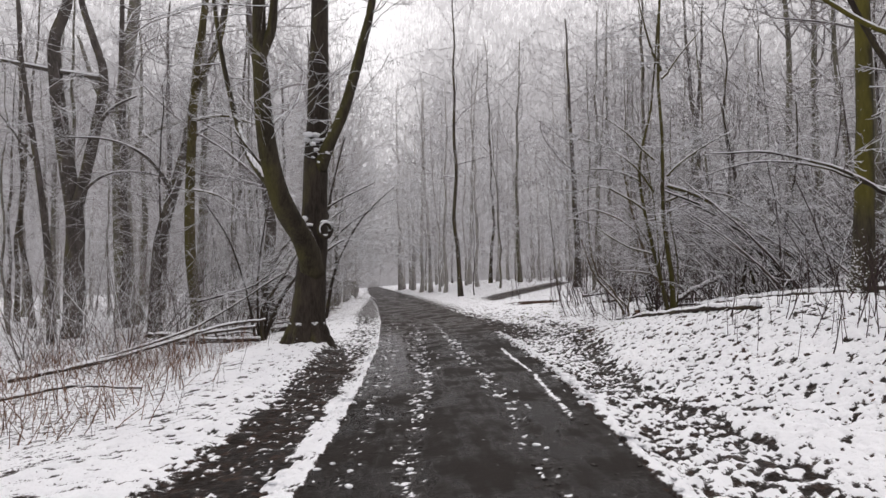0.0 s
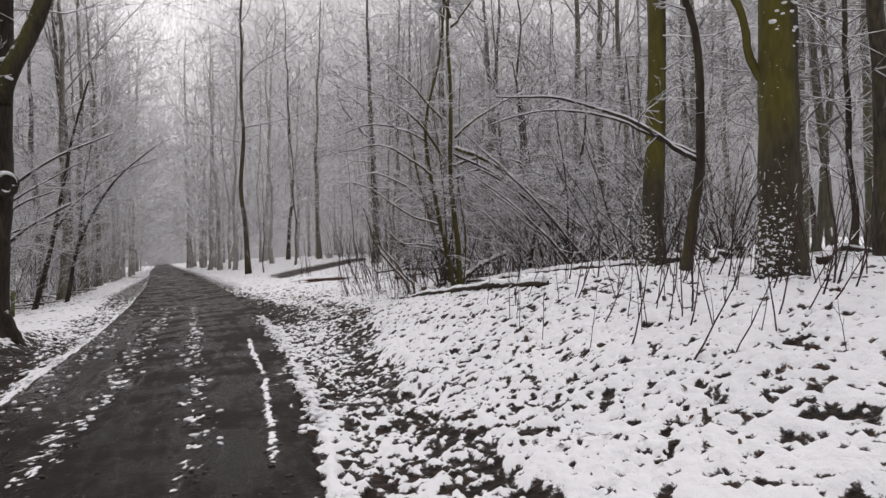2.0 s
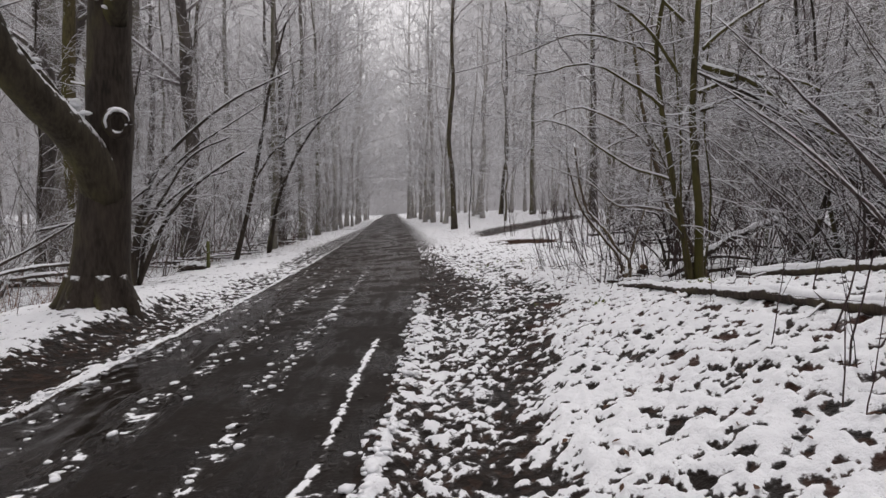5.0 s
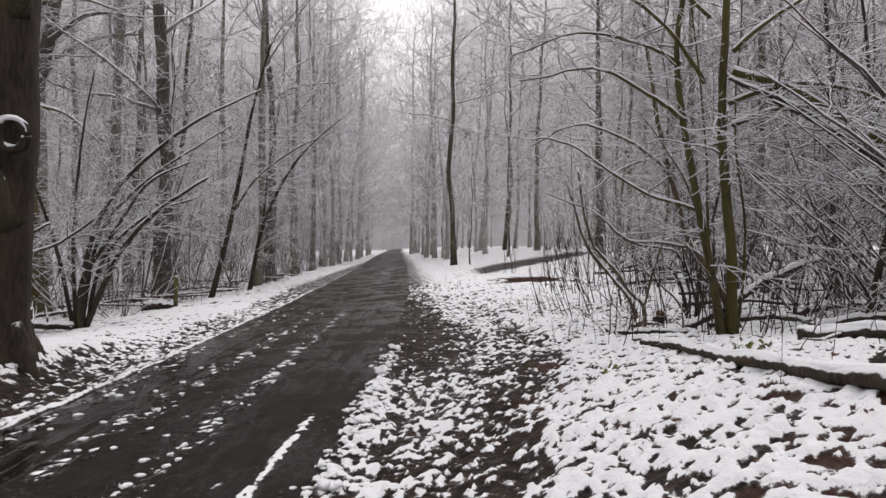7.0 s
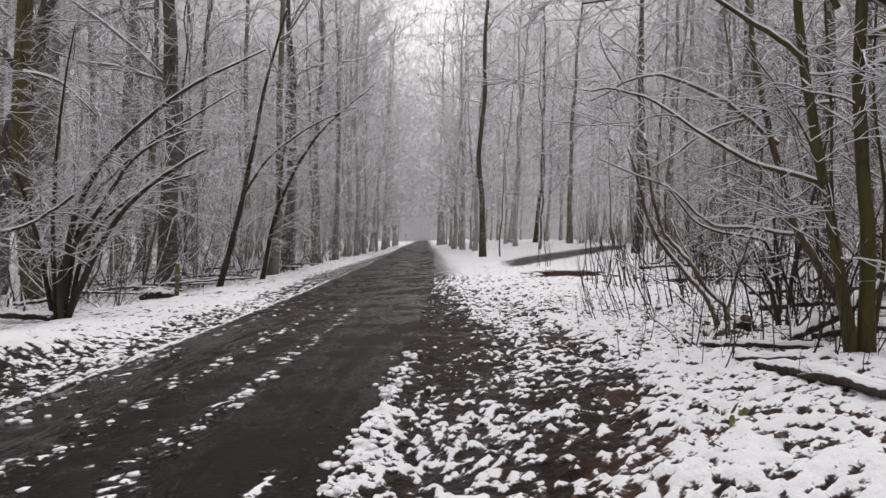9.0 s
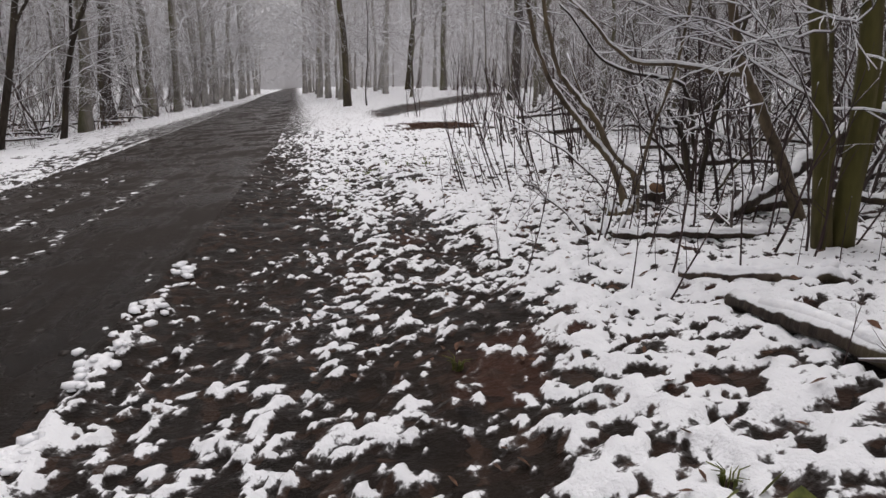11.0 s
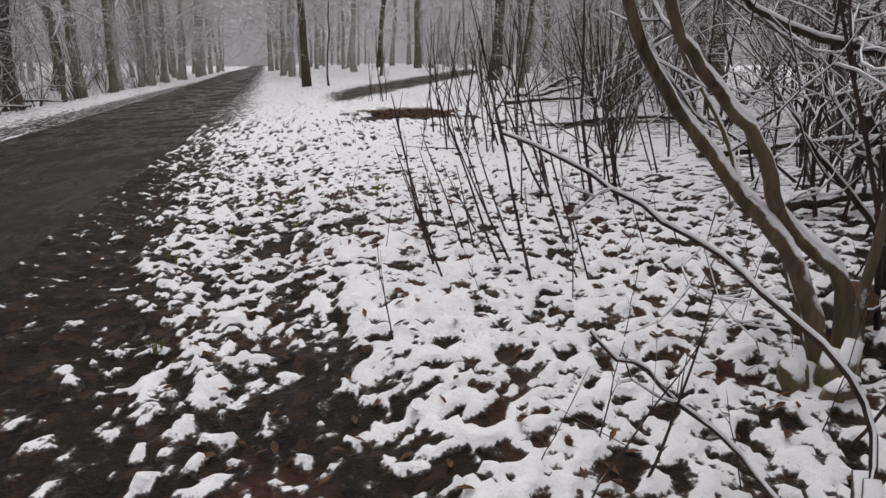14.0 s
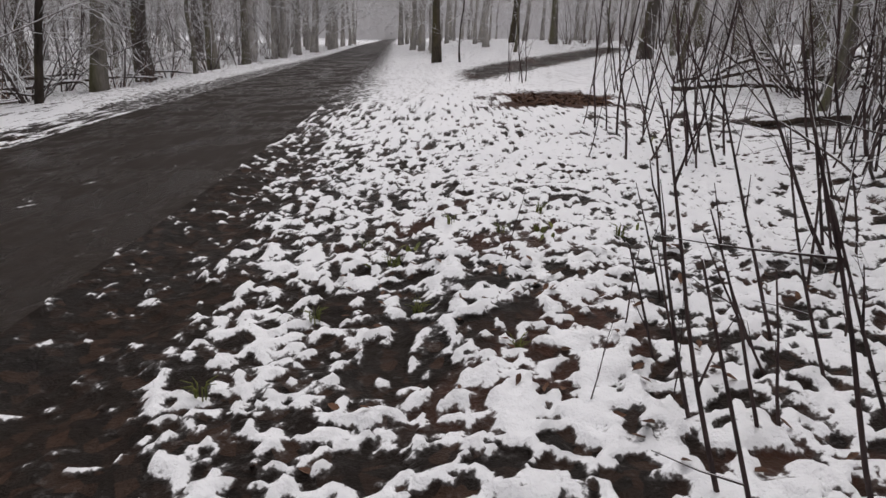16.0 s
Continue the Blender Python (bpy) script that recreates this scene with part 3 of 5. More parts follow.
# ---------------------------------------------------------------- the wood around the track
TALL = [
    tall_tree("beech_tree", 19, 0.17, 11, "slender grey forest tree with bare snowy crown", BARK_GREY, 0.4, 14),
    tall_tree("beech_tree", 22, 0.22, 12, "tall grey forest tree with bare snowy crown", BARK_GREY, 0.42, 15),
    tall_tree("oak_tree", 17, 0.24, 13, "dark bare forest tree with forking limbs", BARK_OAK, 0.3, 14),
    tall_tree("ash_tree", 20, 0.14, 14, "thin straight bare tree with a mossy trunk", BARK_GREEN, 0.35, 14),
    tall_tree("beech_tree", 16, 0.10, 15, "thin young grey tree with snowy twigs", BARK_GREY, 0.25, 16),
    tall_tree("oak_tree", 21, 0.28, 16, "thick dark forest tree with bare limbs", BARK_OAK, 0.35, 15),
    tall_tree("young_tree", 11, 0.055, 17, "thin young bare tree bending under snow", BARK_DARK, 0.2, 15, (5, 5), lean=(0.06, -0.03)),
    tall_tree("young_tree", 13, 0.07, 18, "thin young bare tree with snowy twigs", BARK_GREY, 0.18, 15, (5, 5), lean=(-0.04, 0.05)),
]
# far trees, their pale bark and twigs standing in for mist
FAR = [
    tall_tree("beech_tree", 20, 0.17, 51, "far beech, bark and crown painted pale for haze", BARK_HAZE, 0.15, 15, (5, 3), BARK_HAZE_TWIG, group="far beeches", least=0.02, low=8),
    tall_tree("beech_tree", 23, 0.20, 52, "tall far beech, bark and crown painted pale for haze", BARK_HAZE, 0.2, 15, (5, 3), BARK_HAZE_TWIG, group="far beeches", least=0.02, low=8),
    tall_tree("beech_tree", 17, 0.11, 53, "thin far beech, bark and crown painted pale for haze", BARK_HAZE, 0.1, 15, (5, 3), BARK_HAZE_TWIG, group="far beeches", least=0.02, low=8),
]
SHRUBS = [
    shrub("hazel_shrub", 31, 9, 3.6, 0.02, "bare multi-stemmed shrub with snow on its twigs", BARK_BRUSH),
    shrub("hazel_shrub", 32, 8, 2.8, 0.016, "bare arching shrub with snow on its twigs", BARK_BRUSH, spread=1.1),
    shrub("hazel_shrub", 33, 9, 5.4, 0.026, "tall bare shrub laced with snow", BARK_BRUSH, spread=0.5),
    shrub("thorn_shrub", 34, 9, 2.2, 0.013, "low tangled thorn shrub dusted with snow", BARK_BRUSH, spread=1.3),
]


def far_from(x, y, kept, gap):
    return all((x - a) ** 2 + (y - b) ** 2 > gap * gap for a, b in kept)


# hand-set trees, some fitted to the camera's view, others filling gaps: (kind, x, y, scale, turn)
PLACED = [
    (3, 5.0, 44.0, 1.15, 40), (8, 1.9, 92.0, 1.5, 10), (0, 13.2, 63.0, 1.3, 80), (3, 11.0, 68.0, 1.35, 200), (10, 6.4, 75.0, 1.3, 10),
    
    (6, 5.9, 43.6, 0.65, 190), (5, -14.2, 36.0, 1.1, 300), (0, 17.5, 52.0, 1.2, 15), (1, 22.0, 60.0, 1.2, 95),
    (3, 10.05, 8.0, 0.85, 20), (0, -3.7, 34.5, 1.0, 12), (2, -4.1, 38.5, 1.0, 80), (7, -3.6, 41.5, 1.1, 140), (1, -4.2, 45.5, 0.9, 200), (0, -3.9, 49.5, 1.0, 260), (8, -4.6, 53.5, 1.0, 20), (10, -4.2, 57.0, 1.2, 320), (9, -5.2, 62.0, 1.0, 75), (8, -5.0, 67.5, 1.1, 130), (6, 11.5, 20.5, 1.1, 10), (7, 13.2, 24.5, 1.0, 60), (6, 15.2, 18.4, 1.2, 110), (7, 10.6, 27.5, 0.8, 170), (4, 12.6, 30.5, 0.9, 220), (6, 16.6, 26.5, 1.2, 280), (7, 14.2, 33.5, 1.0, 330), (6, -6.2, 32.0, 1.1, 45), (7, -7.4, 36.5, 1.0, 100), (6, -9.0, 26.4, 1.1, 155), (8, -5.8, 73.0, 1.0, 185), (9, -6.2, 80.0, 1.0, 240), (8, 8.2, 58.0, 1.0, 300), (10, 7.4, 84.0, 1.1, 30), (9, -7.0, 88.0, 1.0, 90), (7, 9.0, 51.0, 1.1, 150), (4, 15.5, 47.0, 1.1, 40), (4, 12.9, 10.9, 0.9, 60), (7, 14.5, 12.6, 1.2, 160), (4, 13.4, 7.2, 1.0, 210), (6, 11.6, 9.6, 1.0, 30), (3, 16.5, 10.5, 0.9, 70), (0, 17.8, 13.5, 0.8, 10),
]
kept = [(p[1], p[2]) for p in PLACED] + [(-1.9, 15.3), (6.6, 6.75), (7.5, 9.8), (6.9, 15.4), (-13.3, 30.0), (-15.1, 38.9), (-9.5, 27.7), (-7.1, 25.5), (-13.0, 26.5)]
rng = np.random.default_rng(77)


def put_copy(source, x, y, scale, turn, tilt=0.0, z=None):
    ob = copy_thing(source, pose(x, y, (float(height(x, y)) - 0.03) if z is None else z, tilt, tilt * 0.6, turn))
    ob.scale = (scale, scale, scale)
    return ob


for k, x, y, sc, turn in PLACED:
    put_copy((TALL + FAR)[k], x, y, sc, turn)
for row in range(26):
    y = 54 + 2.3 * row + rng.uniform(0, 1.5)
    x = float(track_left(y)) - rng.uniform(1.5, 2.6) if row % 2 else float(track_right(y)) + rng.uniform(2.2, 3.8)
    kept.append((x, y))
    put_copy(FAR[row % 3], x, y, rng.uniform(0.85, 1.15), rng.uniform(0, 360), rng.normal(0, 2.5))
for row in range(9000):
    y = 7 + 98 * rng.random() ** 1.25
    x = rng.uniform(-36, 40)
    clear_left = -3.2 - 0.035 * max(0, 40 - y) - (2.0 if y < 24 else 0)
    clear_right = float(np.interp(y, (0, 34, 50, 70, 110), (10.6, 11.5, 9.5, 7.5, 6.0)))
    if clear_left < x - 0.02 * max(0, y - 40) * -1 < clear_right or len(kept) > 262 or abs(x - 1) > 9 + 1.15 * (y - 2):
        continue
    gap = 2.2 if y > 22 else 2.6
    if (x > 0 and y < 20 and x < 10.5) or (x < 0 and y < 21 and x > -0.6 * y - 2):
        continue
    if not far_from(x, y, kept, gap) or (abs(x) > 34 and rng.random() < 0.55):
        continue
    kept.append((x, y))
    # past 56 m, the kinds with haze painted into their bark
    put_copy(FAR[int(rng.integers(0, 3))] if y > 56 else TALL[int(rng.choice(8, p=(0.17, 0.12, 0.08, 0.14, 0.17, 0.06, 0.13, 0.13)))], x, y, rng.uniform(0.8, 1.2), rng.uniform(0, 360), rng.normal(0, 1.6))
for _ in range(26):
    a = rng.uniform(math.pi * 1.05, math.pi * 1.95)
    d = rng.uniform(7, 30)
    x, y = 0.5 + d * math.cos(a) * 1.2, d * math.sin(a) - 2
    if abs(x) > 3.5:
        put_copy(TALL[int(rng.integers(0, 8))], x, y, rng.uniform(0.8, 1.2), rng.uniform(0, 360))

# undergrowth along both sides
count = 0
while count < 130:
    y = 15 + 55 * rng.random() ** 1.3
    side = rng.random()
    if side < 0.55:
        x = -3.4 - 0.02 * y - abs(rng.normal(0, 6)) - (1.5 if y < 24 else 0)
    else:
        x = (9.5 if y < 24 else 8.5 + 0.06 * y) + abs(rng.normal(0, 6))
    put_copy(SHRUBS[int(rng.integers(0, 4))], x, y, rng.uniform(0.6, 1.15), rng.uniform(0, 360))
    count += 1
for source in TALL + FAR + SHRUBS:
    for o in (*source.children_recursive, source):
        bpy.data.objects.remove(o)

# backdrop ring that closes the view, mist and distant wood painted on
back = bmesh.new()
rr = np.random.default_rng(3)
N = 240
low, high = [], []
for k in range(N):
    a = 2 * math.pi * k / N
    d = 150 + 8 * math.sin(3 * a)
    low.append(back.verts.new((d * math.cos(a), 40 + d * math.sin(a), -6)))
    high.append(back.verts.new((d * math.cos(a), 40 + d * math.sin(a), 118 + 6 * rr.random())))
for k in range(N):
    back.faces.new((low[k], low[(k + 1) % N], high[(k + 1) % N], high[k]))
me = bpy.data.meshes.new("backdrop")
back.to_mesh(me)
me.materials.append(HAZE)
tagged(new("backdrop", me), "backdrop ring with mist and distant wood painted in pale grey", "distant wood", kind="structure")

# ---------------------------------------------------------------- single trees by the track


def line_r(n, r0, r1):
    return np.linspace(r0, r1, n)


def built_tree(name, at, label, category, stems, material, seed, twigs=0, reach=1.4, kids=(5, 4), flare=0.0, lift=0.0, twig_from=0.35, group="", bias=(0, 0, 0), cap=True, twig_material=None, uneven=0.1):
    """A tree or shrub from stems (part name, points from the base, radii at both ends), with twigs growing out of them."""
    rng = np.random.default_rng(seed)
    root = thing(name, at, label, category, group)
    small, snow = Wood(), Wood()
    for kind, pts, r0, r1 in stems:
        n = max(10, int(4 * len(pts)))
        line = smooth_line(pts, n)
        if r0 < 0.09:
            line[1:] += np.cumsum(rng.normal(0, 0.008 if r0 > 0.03 else 0.014, (n - 1, 3)), 0) * (1, 1, 0.7)
        radii = line_r(n, r0, r1)
        if flare and kind == "trunk":
            radii = radii + r0 * flare * np.exp(-np.clip(line[:, 2], 0, 99) / 0.3)
        wood = Wood().tube(line, radii, 14 if r0 > 0.15 else 9 if r0 > 0.03 else 6, uneven if r0 > 0.03 else 0, rng)
        part(kind, wood, BARK_LIMB if kind == "limb" else material, root)
        if cap and r0 < 0.16:
            pile(snow, line, radii)
        for _ in range(twigs):
            i = int(rng.uniform(twig_from, 0.99) * (n - 1))
            d = rng.normal(0, 1, 3) * (1, 1, 0.5) + bias + (0, 0, 0.3)
            d /= np.linalg.norm(d)
            grow(small, line[i], d, reach * rng.uniform(0.5, 1.3), min(0.012, max(0.0035, radii[i] * 0.45)), rng, 2, kids, 0.75, lift, 0.16, 0.5, 0.2, 0.25, snow if cap else None)
    if twigs:
        tagged(part("twig", small, twig_material or BARK_THIN, root, "bare twigs with snow on top"), kind="stuff")
    if snow.count:
        tagged(part("snow", snow, SNOW_MAT, root, "ridges of white snow along the branches"), kind="stuff")
    return root


def rel(base, *pts):
    return [tuple(np.subtract(p, base)) for p in pts]


# the large forked tree on the left
b = (-1.85, 15.3, top(-1.85, 15.3) - 0.05)
big = built_tree("forked_tree", b, "large dark forked tree with a snowy knot, beside the track", "tree", [
    ("trunk", rel(b, (-1.98, 15.3, b[2] - 0.1), (-1.9, 15.3, 1.2), (-1.77, 15.3, 2.6), (-1.71, 15.3, 4.2), (-1.63, 15.3, 6.2), (-1.58, 15.35, 8.3), (-1.5, 15.4, 14)), 0.405, 0.16),
    ("limb", rel(b, (-1.78, 15.25, 1.75), (-1.94, 14.8, 2.5), (-2.27, 13.95, 3.24), (-2.48, 13.45, 4.26), (-2.57, 13.25, 5.6), (-2.6, 13.2, 7.4), (-2.5, 13.1, 13)), 0.29, 0.1),
    ("limb", rel(b, (-1.6, 15.2, 4.2), (-1.42, 15.0, 4.65), (-0.99, 15.0, 5.63), (-0.57, 15.0, 7.12), (-0.3, 15.0, 8.3), (0.0, 15.0, 11)), 0.17, 0.07),
    ("limb", rel(b, (-2.32, 13.9, 3.4), (-2.75, 14.2, 3.9), (-3.3, 15.0, 4.75), (-3.75, 15.5, 6.17), (-4.01, 15.5, 7.68), (-4.3, 15.6, 10)), 0.09, 0.04),
    ("limb", rel(b, (-2.58, 13.22, 6.2), (-2.35, 13.2, 6.8), (-2.25, 13.1, 7.8), (-2.0, 13.1, 11)), 0.12, 0.05),
    ("limb", rel(b, (-1.95, 15.0, 2.7), (-2.2, 14.5, 3.3), (-2.6, 14.1, 4.0), (-3.2, 13.8, 4.8)), 0.05, 0.02),
], BARK_DARK, 91, 7, 2.2, (5, 4), 0.42, 0.02, 0.5)
for k, a in enumerate((250, 300, 345, 200, 60, 130)):
    c, q = math.cos(radians(a)), math.sin(radians(a))
    z1 = top(-1.95 + 0.75 * c, 15.3 + 0.75 * q) - b[2] - 0.04
    root_line = smooth_line([(-0.1 + 0.3 * c, 0.3 * q, 0.45), (-0.1 + 0.45 * c, 0.45 * q, 0.16), (-0.1 + 0.55 * c, 0.55 * q, max(0.02, z1 + 0.05)), (-0.1 + 0.68 * c, 0.68 * q, z1 - 0.06)], 9)
    part("root", Wood().tube(root_line, np.linspace(0.15, 0.07, 9), 8, 0.3, np.random.default_rng(600 + k)), BARK_FOOT, big)
ring = [(0.14 * math.cos(a), -0.02 * math.sin(3 * a), 0.17 * math.sin(a)) for a in np.linspace(0, 2 * math.pi, 19)]
collar = Wood().tube(ring, np.full(19, 0.055), 8, 0.3, np.random.default_rng(2))
ob = part("knot", collar, BARK_DARK, big, "snow-rimmed ring of an old branch scar")
ob.location = np.subtract((-1.47, 14.93, 2.76), b)
ob.rotation_euler = (0, 0, radians(25))
edge = Wood().tube([(0.15 * math.cos(a), -0.05, 0.18 * math.sin(a)) for a in np.linspace(0.2, 3.6, 14)], np.concatenate([np.linspace(0.012, 0.03, 7), np.linspace(0.03, 0.012, 7)]), 6, 0.7, np.random.default_rng(4))
ob = part("snow", edge, SNOW_MAT, big, "rim of snow on the scar")
ob.location = np.subtract((-1.47, 14.92, 2.76), b)
ob.rotation_euler = (0, 0, radians(25))


def lump(parent, at, size, seed, n=9, lie=(1, 1, 0.5)):
    """Clotted snow clinging to bark: a few squashed, dented balls."""
    r = random.Random(seed)
    bm = bmesh.new()
    for _ in range(n):
        c = Vector([r.gauss(0, size * 0.8) * k for k in (1, 0.35, 1.2)])
        s = size * r.uniform(0.25, 0.6)
        made = bmesh.ops.create_icosphere(bm, subdivisions=2, radius=s, matrix=Matrix.Translation(c))
        for v in made["verts"]:
            v.co += (v.co - c) * (noise.noise(v.co * 14) * 0.8)
            v.co = c + Vector([(v.co - c)[i] * lie[i] for i in range(3)])
    for f in bm.faces:
        f.smooth = True
    me = bpy.data.meshes.new("snow")
    bm.to_mesh(me)
    me.materials.append(SNOW_MAT)
    ob = new("snow", me)
    ob.parent = parent
    ob.location = Vector(at) - Vector(parent.location)
    return tagged(ob, "clot of snow stuck on the bark", kind="stuff")


lump(big, (-1.70, 14.92, 4.85), 0.20, 1, 9)
lump(big, (-1.62, 14.94, 4.5), 0.12, 2, 6)
lump(big, (-1.93, 14.72, 2.86), 0.15, 3, 8)
lump(big, (-2.12, 14.2, 3.32), 0.10, 4, 6)

# crooked trees in the brush away from the track
b = (-13.92, 30, top(-13.92, 30) - 0.1)
built_tree("crooked_oak", b, "dark crooked oak forking above the brown brush", "tree", [
    ("trunk", rel(b, (-13.92, 30, b[2] - 0.1), (-13.94, 30, 2.5), (-13.94, 30, 4.7), (-14.55, 30, 8.8), (-14.87, 30, 12.5), (-14.29, 30, 14.6), (-14.2, 30, 18)), 0.46, 0.16),
    ("branch", rel(b, (-13.9, 29.9, 4.6), (-13.5, 29.7, 5.9), (-12.86, 29.7, 8.9), (-12.58, 29.7, 11.0), (-13.07, 29.7, 12.8), (-13.57, 29.7, 14.5), (-13.8, 29.6, 17)), 0.27, 0.1),
    ("branch", rel(b, (-12.5, 29.8, 10.85), (-13.7, 29.9, 11.1), (-14.8, 30, 11.3), (-17.2, 30, 11.8)), 0.13, 0.08),
    ("branch", rel(b, (-12.9, 29.6, 8.6), (-12.0, 29.2, 9.4), (-10.9, 29, 9.9)), 0.1, 0.03),
    ("branch", rel(b, (-13.9, 29.9, 5.4), (-12.2, 29.0, 6.4), (-9.9, 28.3, 6.3), (-7.9, 28, 5.2)), 0.07, 0.02),
], BARK_OAK, 191, 9, 2.6, (5, 4), 0.3, 0.0, 0.3)
b = (-15.14, 38.9, top(-15.14, 38.9) - 0.1)
built_tree("thick_oak", b, "thick grey oak trunk rising from the brush", "tree", [
    ("trunk", rel(b, (-15.14, 38.9, b[2] - 0.1), (-15.41, 38.9, 6.4), (-15.42, 38.9, 10.9), (-15.17, 38.9, 14.4), (-14.66, 38.9, 18.5), (-14.3, 38.9, 24)), 0.58, 0.25),
    ("branch", rel(b, (-15.4, 38.8, 8.4), (-14.0, 38.3, 10.0), (-12.0, 38, 10.9), (-9.8, 37.6, 11.0)), 0.16, 0.04),
    ("branch", rel(b, (-15.4, 38.8, 10.9), (-16.6, 38.3, 13.0), (-17.5, 38, 16)), 0.2, 0.08),
], BARK_GREY, 192, 14, 3.2, (5, 4), 0.3, 0.0, 0.25)
b = (-9.72, 27.7, top(-9.72, 27.7) - 0.1)
built_tree("leaning_oak", b, "dark oak leaning over the brush with mossy bark", "tree", [
    ("trunk", rel(b, (-9.72, 27.7, b[2] - 0.1), (-9.54, 27.7, 2.9), (-8.99, 27.7, 5.2), (-8.44, 27.7, 7.3), (-7.97, 27.7, 9.8), (-7.12, 27.7, 11.8), (-6.5, 27.7, 15)), 0.27, 0.1),
    ("branch", rel(b, (-8.9, 27.6, 5.4), (-9.8, 27.2, 6.8), (-11.2, 27, 7.5), (-13.0, 26.8, 7.6)), 0.09, 0.02),
    ("branch", rel(b, (-8.3, 27.6, 7.6), (-6.9, 27.2, 8.3), (-5.2, 27, 8.2)), 0.08, 0.02),
], BARK_OAK, 193, 11, 2.4, (5, 4), 0.3, 0.0, 0.25)
b = (-7.2, 25.5, top(-7.2, 25.5) - 0.1)
built_tree("olive_tree_trunk", b, "slim olive-barked tree curving up out of the brush", "tree", [
    ("trunk", rel(b, (-7.2, 25.5, b[2] - 0.1), (-7.61, 25.5, 3.1), (-7.52, 25.5, 7.4), (-7.34, 25.5, 10.0), (-6.99, 25.5, 12.7), (-6.8, 25.5, 16)), 0.225, 0.09),
    ("branch", rel(b, (-7.5, 25.4, 5.2), (-6.4, 25.1, 4.9), (-5.4, 25, 4.1)), 0.05, 0.015),
    ("branch", rel(b, (-7.5, 25.4, 7.9), (-6.2, 25.1, 8.0), (-4.9, 25, 7.6)), 0.06, 0.015),
    ("branch", rel(b, (-7.4, 25.4, 9.2), (-6.4, 25.2, 10.8), (-5.9, 25, 13)), 0.09, 0.03),
], BARK_OLIVE, 194, 11, 2.2, (5, 4), 0.3, 0.0, 0.25)
b = (-13.15, 26.5, top(-13.15, 26.5) - 0.1)
built_tree("thin_tree", b, "thin dark tree leaning out of the brush", "tree", [
    ("trunk", rel(b, (-13.15, 26.5, b[2] - 0.1), (-13.3, 26.5, 2.5), (-13.61, 26.5, 5.4), (-14.15, 26.5, 9.0), (-14.43, 26.5, 11.2), (-14.6, 26.5, 14)), 0.16, 0.05),
    ("branch", rel(b, (-13.7, 26.5, 6.3), (-14.5, 26.3, 7.6), (-15.5, 26, 9.2)), 0.05, 0.02),
], BARK_OAK, 195, 16, 2.2, (5, 4), 0.3, 0.0, 0.2)

# mossy trees on the bank
b = (6.62, 6.75, top(6.62, 6.75) - 0.05)
moss = built_tree("mossy_tree", b, "thick mossy tree with snow clinging to its foot", "tree", [
    ("trunk", [(0, 0, -0.1), (0.0, 0, 1.2), (0.03, 0, 2.6), (0.05, 0.02, 5), (0.2, 0.1, 14)], 0.205, 0.13),
    ("branch", rel(b, (6.6, 6.8, 2.95), (6.43, 6.9, 3.25), (6.26, 6.9, 3.78), (6.0, 6.95, 4.2), (5.5, 7.0, 4.5), (4.6, 7.2, 5.2)), 0.045, 0.02),
], BARK_MOSS, 92, 4, 1.6, (5, 4), 0.35, 0, 0.55)
for k, (dz, dx) in enumerate(((2.55, -0.13), (2.35, 0.06), (2.62, 0.02), (3.05, -0.08))):
    lump(moss, (6.62 + dx, 6.565 + abs(dx) * 0.4, b[2] + dz), 0.055, 20 + k, 5)
b = (7.55, 9.75, top(7.55, 9.75) - 0.05)
built_tree("mossy_tree", b, "slim straight mossy tree with dark foot on snowy bank", "tree", [
    ("trunk", [(0, 0, -0.1), (0.08, 0, 1.0), (0.15, 0, 2.0), (0.25, 0, 4.5), (0.5, 0.2, 13)], 0.175, 0.1),
], BARK_MOSS, 93, 4, 1.5, (5, 4), 0.35, 0, 0.5)
b = (6.98, 8.45, top(6.98, 8.45) - 0.05)
built_tree("bent_sapling", b, "thin bent dark sapling with a drooping snow-laden branch", "tree", [
    ("trunk", rel(b, (6.98, 8.45, b[2] - 0.1), (7.08, 8.4, 1.8), (7.2, 8.38, 2.52), (7.19, 8.4, 4.1), (6.75, 8.4, 5.0), (6.2, 8.5, 6.2)), 0.07, 0.03),
    ("branch", rel(b, (7.2, 8.36, 2.52), (6.96, 8.5, 2.67), (6.5, 8.75, 3.06), (5.7, 9.2, 3.38), (5.0, 9.6, 3.45)), 0.034, 0.008),
    ("branch", rel(b, (7.18, 8.36, 2.60), (6.9, 8.6, 2.82), (6.4, 8.9, 3.12), (5.8, 9.5, 3.25), (5.2, 9.9, 3.1)), 0.022, 0.006),
], BARK_DARK, 94, 5, 0.7, (4, 3), 0.3, 0.0, 0.35)

# the twin sapling behind the fallen log
b = (6.92, 15.35, top(6.92, 15.35) - 0.05)
